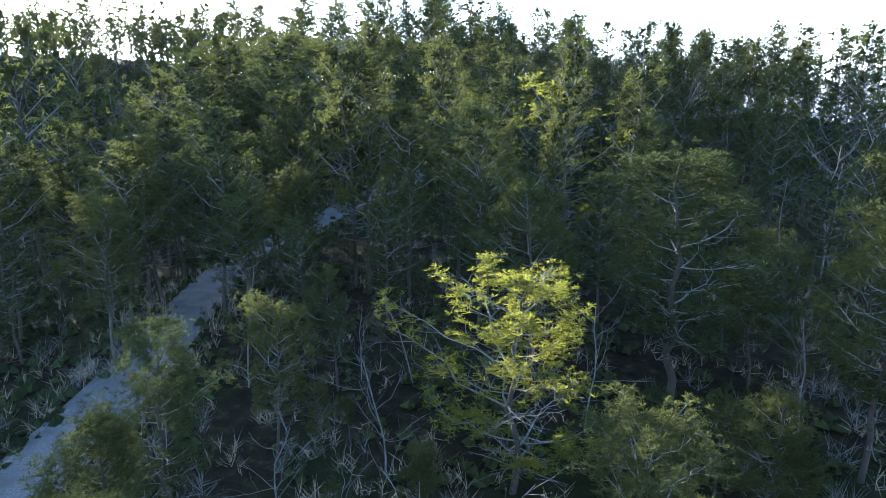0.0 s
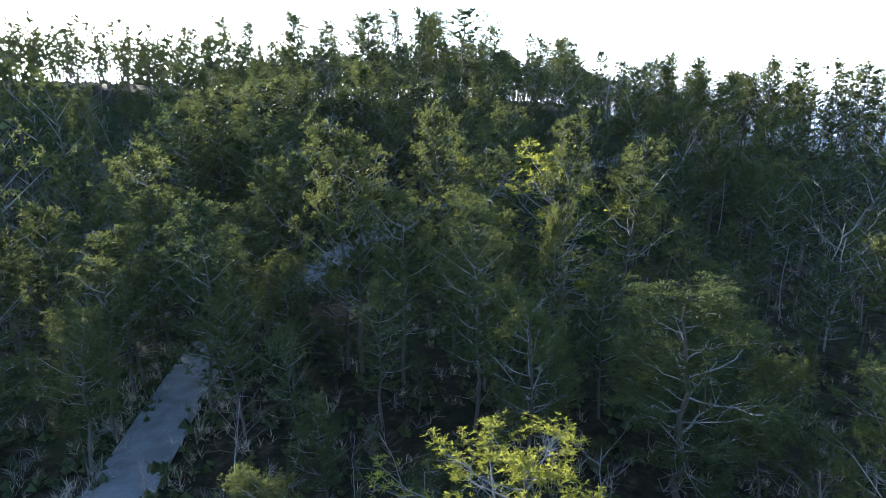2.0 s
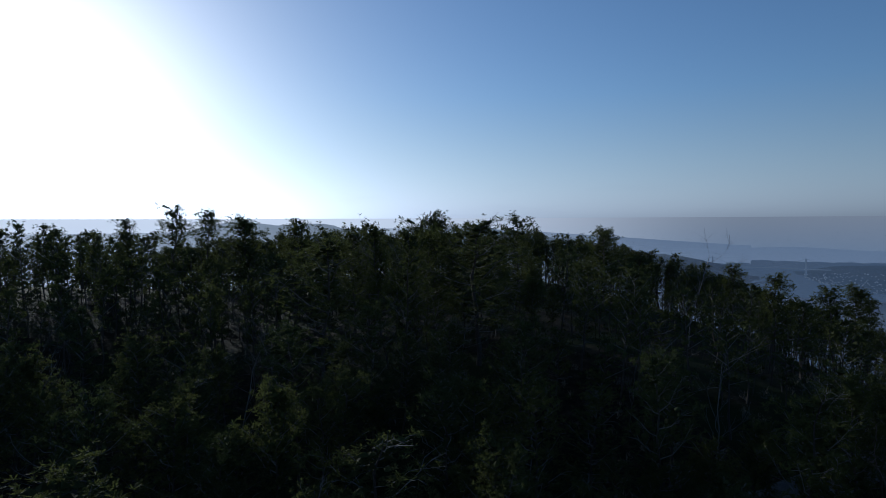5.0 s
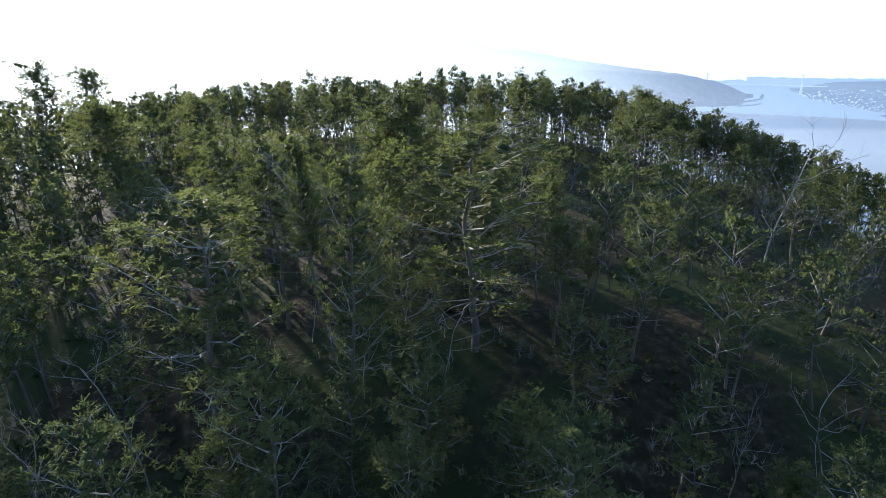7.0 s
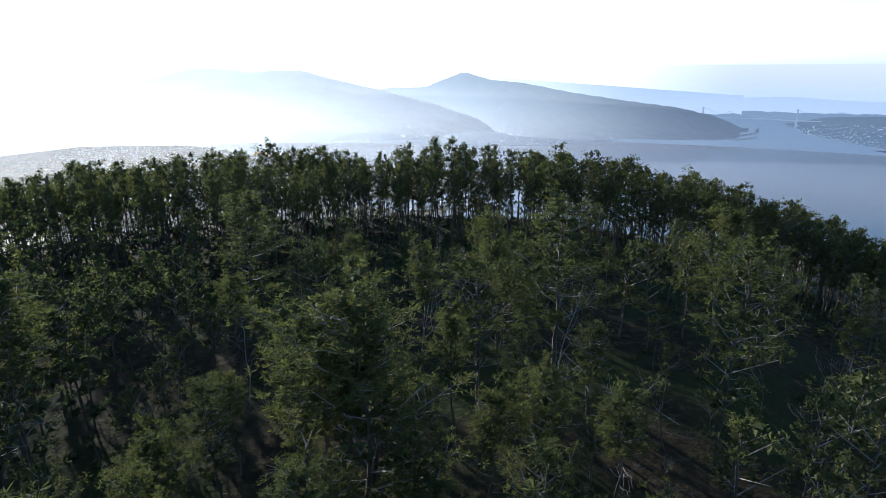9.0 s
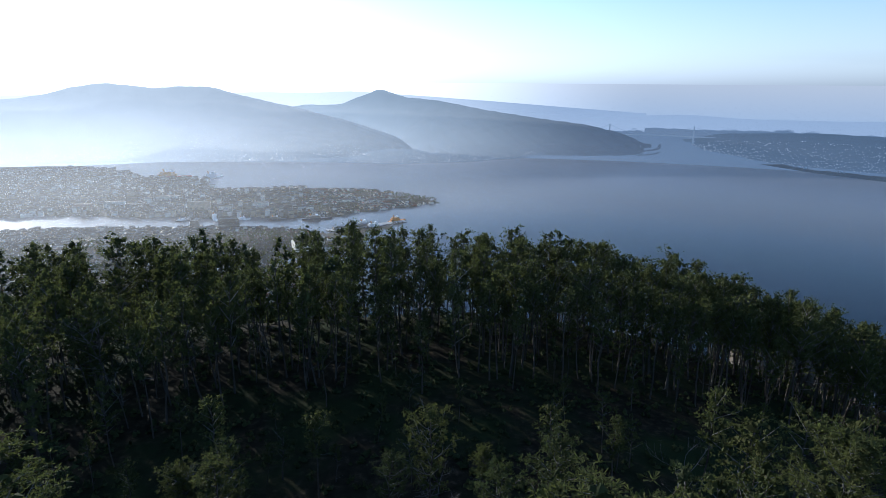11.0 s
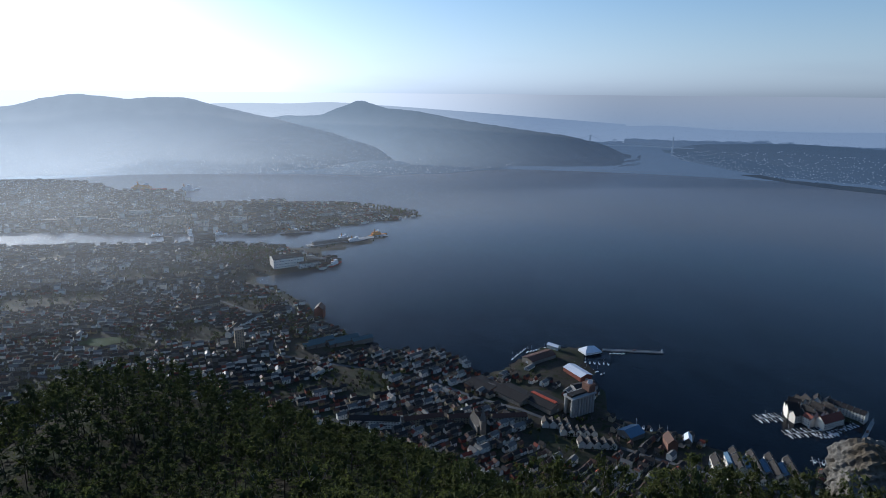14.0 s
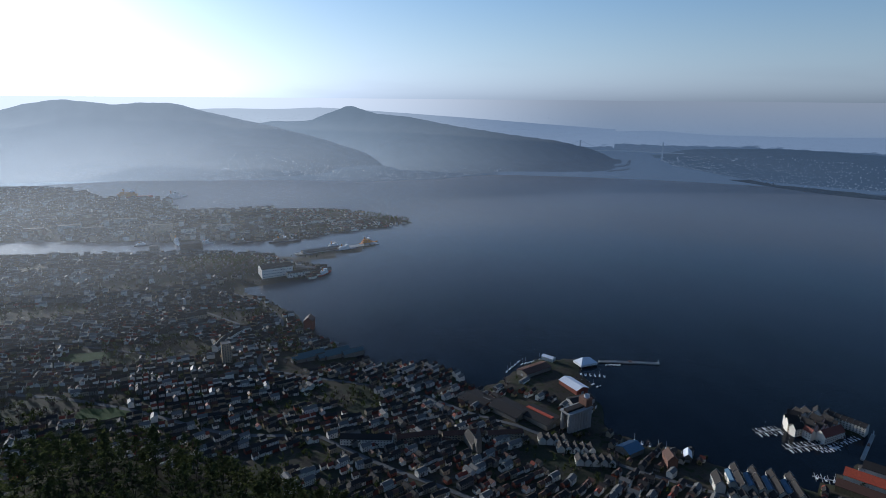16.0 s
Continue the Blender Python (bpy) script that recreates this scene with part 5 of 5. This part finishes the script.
def ship(x, y, ang, ln, wd, hull, house_mat, label, tall=9.0):
    e = thing("ship", label, "ship")
    xs = np.linspace(-1, 1, 9)
    half = wd / 2 * np.clip(1.0 - np.maximum(xs - 0.45, 0) ** 1.6 * 2.6, 0.03, 1)
    v, f = [], []
    for q, hw in zip(xs, half):
        top = ln * 0.045 + 1.6 * max(0, q) ** 2
        v += [(q * ln / 2, -hw * 0.75, -1), (q * ln / 2, hw * 0.75, -1), (q * ln / 2, hw, top), (q * ln / 2, -hw, top)]
    for k in range(8):
        a, b = 4 * k, 4 * k + 4
        for i in range(4):
            j = (i + 1) % 4
            f += [(a + i, a + j, b + j), (a + i, b + j, b + i)]
    f += [(0, 3, 2), (0, 2, 1)]
    part_np("hull", (np.array(v, float), f), hull, e)
    z = ln * 0.045
    part_np("deckhouse", joined([box(-ln * 0.36, -wd * 0.4, z, ln * 0.12, wd * 0.4, z + tall * 0.5), box(-ln * 0.30, -wd * 0.32, z + tall * 0.5, ln * 0.06, wd * 0.32, z + tall * 0.85)]), house_mat, e)
    part_np("bridge", box(-ln * 0.04, -wd * 0.42, z + tall * 0.85, ln * 0.05, wd * 0.42, z + tall * 1.15), M_HULL_W, e)
    part_np("funnel", tube([(-ln * 0.2, 0, z + tall * 0.8), (-ln * 0.22, 0, z + tall * 1.5)], [wd * 0.14, wd * 0.12], 8), M_ORANGE, e)
    part_np("mast", tube([(0, 0, z + tall), (0, 0, z + tall * 2)], [0.35, 0.15], 4), M_STEEL, e)
    return put(e, x, y, ang, 0.0)


silo(365, 985, 22)
tent(478, 1206, 12)
shed(414, 1112, 108, 48, 26, 9, 4, WALLS[4], M_WHITEROOF, "red warehouse with a white pitched roof")
shed(366, 1185, 25, 62, 28, 8, 4, WALLS[2], ROOFS[1], "long warehouse with a grey gable and dark brown roof")
shed(275, 1040, 122, 58, 40, 9, 4, WALLS[2], ROOFS[0], "broad grey warehouse with a low dark roof")
shed(315, 1010, 122, 58, 38, 9, 4, WALLS[2], ROOFS[0], "broad grey warehouse with an orange ridge strip", M_RIDGE)
shed(232, 1085, 122, 50, 44, 8, 3, WALLS[5], ROOFS[0], "flat brown warehouse by the quay")
shed(405, 1060, 12, 44, 20, 8, 3, M_CONCRETE, ROOFS[0], "dark shed behind the silo")
shed(412, 1232, 130, 24, 12, 7, 3, WALLS[0], M_WHITEROOF, "small white quay shed")
shed(335, 1148, 40, 22, 10, 4, 2, WALLS[0], ROOFS[2], "low white quay hut")
shed(416, 908, 22, 30, 26, 8, 6, WALLS[2], M_BLUEROOF, "boat hall with a blue pitched roof")
shed(456, 868, 80, 22, 14, 14, 7, WALLS[5], ROOFS[1], "narrow brick wharf building with a tall gable")
shed(490, 878, 60, 18, 10, 9, 5, WALLS[2], M_WHITEROOF, "grey boathouse with a pale roof")
for sx, sy, ln in ((-62, 1296, 44), (-48, 1316, 52), (-12, 1308, 46), (2, 1330, 52), (34, 1322, 44)):
    shed(sx, sy, 24, ln, 15, 8, 4.5, WALLS[2], M_TEALROOF, "grey wharf shed with a teal sheet roof beside others")
shed(-55, 1484, 80, 26, 20, 20, 8, WALLS[4], ROOFS[1], "tall red brick wharf building on the point")
shed(700, 775, 128, 70, 22, 9, 7, WALLS[0], M_RIDGE, "long white wharf house with a bright red tile roof")
shed(668, 762, 128, 60, 20, 8, 6, WALLS[3], ROOFS[1], "long ochre wharf house with a brown roof")
shed(738, 790, 128, 60, 22, 9, 6, WALLS[0], ROOFS[0], "long white wharf house with a dark roof")
church(190, 945, 100)
tower_block(-201, 1297, 15)
block(-162, 1912, 20, 88, 46, 24, WALLS[0], ROOFS[0], "large white quay warehouse with a hipped grey roof", 8, "warehouse", "warehouse", 3)
block(-100, 1895, 20, 60, 16, 12, WALLS[0], ROOFS[0], "long white harbour office", 4, "office_building")
block(-78, 1946, -30, 62, 18, 9, WALLS[2], ROOFS[2], "long grey customs shed", 3, "warehouse", "warehouse", 0)
block(-30, 2188, 24, 150, 17, 8, WALLS[2], ROOFS[2], "very long low pier shed", 2, "warehouse", "warehouse", 0, z=3.0)
block(-448, 2199, 4, 66, 22, 20, WALLS[2], ROOFS[0], "old stone hall with a steep dark roof", 16, "stone_hall", "hall", 2)
block(-557, 2189, 4, 26, 24, 34, WALLS[2], ROOFS[0], "square old stone keep", 0, "stone_keep", "tower", 3)
block(113, 968, 4, 60, 11, 11, WALLS[1], ROOFS[1], "long cream terrace with a brown roof", 4, "terrace")
block(180, 966, -1, 60, 11, 11, WALLS[1], ROOFS[1], "long cream terrace with a brown roof", 4, "terrace")
block(242, 958, -4, 52, 11, 11, WALLS[1], ROOFS[1], "long cream terrace with a brown roof", 4, "terrace")
block(40, 965, -12, 74, 13, 12, WALLS[0], ROOFS[0], "long white school building", 5, "school")
block(-310, 1524, 22, 62, 16, 16, WALLS[1], ROOFS[0], "large cream school building on the height", 5, "school")
block(-225, 1372, 76, 52, 12, 12, WALLS[0], ROOFS[0], "curved white terrace on a bank", 4, "terrace")
block(-205, 1425, 62, 50, 12, 12, WALLS[0], ROOFS[0], "curved white terrace on a bank", 4, "terrace")
for bx, by, bw, bh, wc in ((-388, 2494, 60, 30, 0), (-624, 2526, 84, 30, 1), (-947, 2571, 74, 28, 0), (-862, 2545, 70, 24, 2), (-700, 2500, 56, 18, 2), (-300, 2470, 70, 18, 1), (-215, 2480, 60, 14, 0),
                           (-1060, 2560, 60, 24, 5), (-520, 2500, 50, 20, 0), (-60, 2600, 40, 12, 0), (40, 2605, 36, 10, 0), (110, 2600, 30, 9, 4), (-460, 2600, 66, 22, 1), (-780, 2650, 80, 24, 0)):
    block(bx, by, 2, bw, 22, bh, WALLS[wc], ROOFS[0 if bh > 12 else 1], WALL_WORDS[wc] + " harbour-front building with rows of windows", 4 if bh < 24 else 0, "office_building")

for k in range(8):
    block(494 + 12.2 * k, 784 - 3.8 * k, 74, 12, 10, 9, WALLS[0], ROOFS[0], "white gabled row house by the water", 5, "row_house", "house", z=5.0)
for cx, cy, n in ((317, 941, 4), (342, 916, 5), (356, 881, 5)):
    for k in range(n):
        block(cx + (k - n / 2) * 11, cy - (k - n / 2) * 2, 80, 14, 10, 8, WALLS[0], ROOFS[0], "white row house with a steep dark roof", 5, "row_house", "house")

# the built-up islet with its marina
def party_walls(e, w, d, h, rise, at):
    """White gable walls standing proud of the roof."""
    for q in at:
        v, f = gable_walls(0.4, d / 2 + 0.35, h + 0.7, rise + 0.3)
        part_np("parapet", (v + np.array([q * w / 2, 0, 0]), f), WALLS[0], e)


rng = np.random.RandomState(12)
for bx, by in ((698, 913), (700, 925), (707, 937), (719, 945), (733, 949), (747, 949), (761, 945), (775, 939), (724, 921), (744, 925), (762, 922)):
    out = math.degrees(math.atan2(by - 916, bx - 738)) if by > 926 or bx < 705 else 100
    h = rng.uniform(10.5, 14)
    e = block(bx, by, out + rng.uniform(-8, 8), 19, 11, h, WALLS[rng.choice([0, 0, 0, 1, 2])], ROOFS[0], "tall white gabled house on the built-up islet", 6.5, "island_house", "house", z=2.2)
    party_walls(e, 19, 11, h, 6.5, (-1,) if rng.rand() < 0.6 else (-1, 1))
block(738, 893, 12, 44, 17, 10, WALLS[0], M_REDBROWN, "long white island warehouse with a red-brown tile roof", 8, "island_house", "building", z=2.2)
block(708, 900, 100, 14, 10, 11, WALLS[0], M_REDBROWN, "small white island house with a red-brown roof", 5, "island_house", "house", z=2.2)
e = block(790, 915, 118, 54, 15, 13, WALLS[0], ROOFS[0], "white stepped flats along the islet's edge", 4, "island_house", "building", z=2.2)
party_walls(e, 54, 15, 13, 4, (-1, -0.67, -0.33, 0, 0.33, 0.67, 1))

for k in range(6):
    e = block(714 + 9.5 * k, 911 + 2.0 * (k % 2), 100 + 6 * (k % 3), 15, 8.5, 9 + 1.5 * (k % 3), WALLS[(0, 0, 1)[k % 3]], ROOFS[0], "small white gabled house on the built-up islet", 5, "island_house", "house", z=2.2)
    party_walls(e, 15, 8.5, 9 + 1.5 * (k % 3), 5, (-1,))

# waterfront flats: four long gabled blocks with glazed courts between
for k in range(4):
    x, y = 521 + 19.8 * k, 810 - 10.7 * k
    e = block(x, y, 69, 50, 11, 14, WALLS[0], ROOFS[0], "white gabled waterfront flats with a dark roof", 6, z=3.0)
    party_walls(e, 50, 11, 14, 6, (-1, 0.35, 1))
    shed(x - 7.5, y + 5.5, 69, 28, 8, 11, 2.5, WALLS[0], M_BLUEROOF, "narrow court with a blue glazed roof between the flats")
e = block(489, 808, 69, 26, 12, 15, WALLS[0], ROOFS[0], "white end house with a tall gable by the water", 7, z=3.0)
party_walls(e, 26, 12, 15, 7, (-1, 1))


def pontoon(x, y, ang, ln, fingers):
    e = thing("pontoon", "long floating timber pontoon with finger berths", "pontoon")
    part_np("walkway", box(0, -1.2, 0.1, ln, 1.2, 0.7), M_CONCRETE, e)
    for k in range(fingers):
        for sgn in (-1, 1):
            part_np("finger", box(3 + k * ln / fingers, min(1.2 * sgn, 11 * sgn), 0.15, 3.8 + k * ln / fingers, max(1.2 * sgn, 11 * sgn), 0.55), M_CONCRETE, e)
    return put(e, x, y, ang, 0.0)


pontoon(638, 927, 4, 46, 8)
pontoon(652, 880, 2, 74, 11)
pontoon(640, 815, -34, 40, 5)
rng = np.random.RandomState(5)
fleet = [boat(0), boat(1)]
berths = [(641 + 5.8 * k + rng.uniform(-1, 1), 927 + (7 if k % 2 else -7), 94) for k in range(7)] + [(656 + 6.6 * k, 880 + (7 if k % 2 else -7), 92) for k in range(11)]
berths += [(700 + 6 * k, 868 + rng.uniform(-2, 2), 95) for k in range(6)] + [(645 + 8 * k, 812 - 6 * k, 50) for k in range(5)] + [(520 + 7 * k, 1196 - 2 * k, 12) for k in range(4)] + [(318 + 9 * k, 1200 + 10 * k, 50) for k in range(5)] + [(452 + 8 * k, 1166 - 3 * k, 70) for k in range(6)] + [(356 + 8 * k, 1226 + 3 * k, 40) for k in range(6)] + [(436 + 7 * k, 1150 - 9 * k, 20) for k in range(5)] + [(440 + 9 * k, 938 - 7 * k, 60) for k in range(8)] + [(726 + 7 * k, 872 + 2 * k, 95) for k in range(9)]
for n, (x, y, a) in enumerate(berths):
    b = fleet[n % 2] if n < 2 else copy_thing(fleet[rng.randint(2)], pose(0, 0, 0))
    put(b, x, y, a + rng.uniform(-8, 8), 0.0)


def breakwater(x0, y0, x1, y1):
    e = thing("breakwater", "long narrow stone breakwater with a beacon", "breakwater")
    ln = math.hypot(x1 - x0, y1 - y0)
    part_np("mole", box(0, -2.5, -4, ln, 2.5, 2.2), M_CONCRETE, e)
    part_np("parapet", box(0, 1.6, 2.2, ln, 2.5, 3.2), M_CONCRETE, e)
    part_np("beacon", tube([(ln - 3, 0, 2.2), (ln - 3, 0, 9)], [1.0, 0.7], 8), M_HULL_W, e)
    part_np("hut", box(ln * 0.5, -1.6, 2.2, ln * 0.5 + 5, 1.4, 5.2), WALLS[5], e)
    return put(e, x0, y0, math.degrees(math.atan2(y1 - y0, x1 - x0)), 0.0)


breakwater(508, 1212, 622, 1182)
e = breakwater(740, 835, 815, 890)
e["label"] = "low stone causeway out to the islet"
e = thing("pier", "long stone pier with a concrete deck in the harbour mouth", "pier")
part_np("deck", box(-150, -15, 1.6, 150, 15, 3.0), M_CONCRETE, e)
part_np("pier_wall", box(-149, -14.4, -8, 149, 14.4, 1.6), WALLS[2], e)
put(e, 20, 2210, 24, 0.0)
ship(-22, 1915, 55, 62, 13, M_HULL_R, M_HULL_W, "red-hulled supply ship at the quay", 12)
ship(48, 2194, 24, 84, 15, M_HULL_D, M_HULL_W, "dark blue supply ship along the pier", 13)
ship(10, 2238, 24, 66, 14, M_HULL_R, M_HULL_W, "red and white ship along the pier", 13)
ship(128, 2282, 24, 70, 16, M_ORANGE, M_ORANGE, "orange offshore vessel at the pier head", 14)
ship(-533, 2368, -70, 76, 15, M_HULL_W, M_HULL_W, "white passenger ship in the harbour", 16)
ship(-430, 2362, 8, 50, 12, M_HULL_W, M_HULL_W, "small white ferry at the quay", 9)
ship(-165, 2344, 6, 110, 18, M_HULL_D, WALLS[2], "long grey ship in the harbour", 12)
ship(-310, 2350, 4, 70, 14, M_HULL_D, WALLS[2], "dark ship moored at the quay", 10)
ship(-985, 3440, 6, 190, 26, M_HULL_R, M_ORANGE, "large red ship at the far yard", 26)
ship(-770, 3400, 50, 130, 22, M_HULL_W, M_HULL_W, "white cruise ship at the far quay", 24)
ship(-640, 2360, 20, 60, 10, M_HULL_D, M_HULL_W, "old sailing ship in the harbour", 8)


# ---- far bridge, far shores ----
def bridge():
    e = thing("suspension_bridge", "slim grey suspension bridge over the far strait", "bridge")
    d, a0, a1 = 5700.0, radians(23.0), radians(30.1)
    p0, p1 = [EYE + np.array([d * math.sin(a), d * math.cos(a), 0]) for a in (a0, a1)]

    def at(t, z):
        q = p0 + (p1 - p0) * t
        return np.array([q[0], q[1], z])

    for t in (0.0, 1.0):
        for off in (-7, 7):
            v, f = tube([at(t, -2) + (0, off, 0), at(t, 152) + (0, off * 0.6, 0)], [5, 3.5], 6)
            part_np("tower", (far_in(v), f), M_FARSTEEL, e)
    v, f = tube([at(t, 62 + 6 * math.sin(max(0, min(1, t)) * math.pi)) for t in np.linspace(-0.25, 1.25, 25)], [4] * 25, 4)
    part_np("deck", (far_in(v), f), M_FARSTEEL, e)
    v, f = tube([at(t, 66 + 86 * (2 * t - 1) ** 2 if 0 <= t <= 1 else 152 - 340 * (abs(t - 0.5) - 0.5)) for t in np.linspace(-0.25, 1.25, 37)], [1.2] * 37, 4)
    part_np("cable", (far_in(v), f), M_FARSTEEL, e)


bridge()


def far_houses():
    rng = np.random.RandomState(9)
    stock = Stock()
    for name, a0, a1, lo, hi, n in (("backdrop_mountain_1", -26, 3.5, 0.02, 0.36, 1500), ("backdrop_mountain_2", 3, 17, 0.02, 0.22, 500), ("backdrop_shore_1", 30, 47, 0.02, 0.75, 1700), ("backdrop_shore_2", -2, 15, 0.1, 0.9, 260)):
        ob = bpy.data.objects[name]
        co = np.empty(len(ob.data.vertices) * 3)
        ob.data.vertices.foreach_get("co", co)
        co = co.reshape(40, 220, 3)
        for _ in range(n):
            i, j = int((lo + (hi - lo) * rng.rand() ** 1.6) * 39), rng.randint(219)
            p = co[i, j] + (co[i + 1, j + 1] - co[i, j]) * rng.rand()
            az = math.degrees(math.atan2(p[0] - EYE[0], p[1] - EYE[1]))
            if a0 < az < a1 and p[2] > 1:
                s = rng.uniform(0.22, 0.5)
                m = pose(*p, 0, 0, rng.uniform(-30, 30)) @ Matrix.Scale(s, 4)
                # both materials have the haze glow painted in
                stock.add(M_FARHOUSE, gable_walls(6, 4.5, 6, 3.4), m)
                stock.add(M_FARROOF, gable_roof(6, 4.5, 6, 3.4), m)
    stock.build("far_houses", "scattered pale houses along the far shores", "houses")


far_houses()


# low spit before the island shore, with a few tanks
def spit():
    line = resample(np.array([(2578, 3723), (2640, 3480), (2720, 3240), (2830, 3020), (2980, 2840), (3200, 2700)], float), 40)
    t = np.linspace(0, 1, len(line))
    offs = np.linspace(-1, 1, 9)
    wdt = (30 + 70 * t)[:, None]
    x, y = line[:, :1] + offs * wdt, line[:, 1:] + offs * wdt * 0.35
    z = (14 + 8 * wave(x, y, 0.02, 4)) * (1 - offs ** 2) * np.minimum(t * 8, 1)[:, None] - 1.0
    i, j = np.meshgrid(np.arange(len(line) - 1), np.arange(8), indexing="ij")
    p = (i * 9 + j).ravel()
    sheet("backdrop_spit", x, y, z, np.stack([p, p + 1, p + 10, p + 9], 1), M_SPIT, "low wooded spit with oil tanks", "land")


spit()
for x, y in ((2655, 3470), (2668, 3430), (2740, 3235)):
    e = thing("oil_tank", "white round oil tank on the spit", "tank", "oil tanks on the spit")
    part_np("shell", tube([(0, 0, -4), (0, 0, 13)], [13, 13], 14), M_HULL_W, e)
    part_np("roof", tube([(0, 0, 13), (0, 0, 15)], [13, 0.2], 14), M_WHITEROOF, e)
    put(e, x, y, 0, 6.0)
for x, y, rx, ry in ((-350, 1095, 32, 22), (-453, 1322, 46, 20)):
    a = np.linspace(0, 2 * math.pi, 25)[:-1]
    rag = 1 + 0.22 * np.sin(2 * a + x) + 0.16 * np.sin(5 * a + y)
    v = np.concatenate([[(x, y)]] + [np.stack([x + r * rx * rag * np.cos(a), y + r * ry * rag * np.sin(a)], 1) for r in (0.33, 0.66, 1.0)])
    f = [(0, 1 + k, 1 + (k + 1) % 24) for k in range(24)]
    for r in (0, 1):
        for k in range(24):
            p, q = 1 + 24 * r + k, 1 + 24 * r + (k + 1) % 24
            f += [(p, p + 24, q + 24), (p, q + 24, q)]
    tagged(new("lawn", mesh_np("lawn", np.concatenate([v, height(v[:, 0], v[:, 1])[:, None] + 0.7], 1), f, [M_LAWN])), "green park lawn between houses", "lawn", kind="structure")
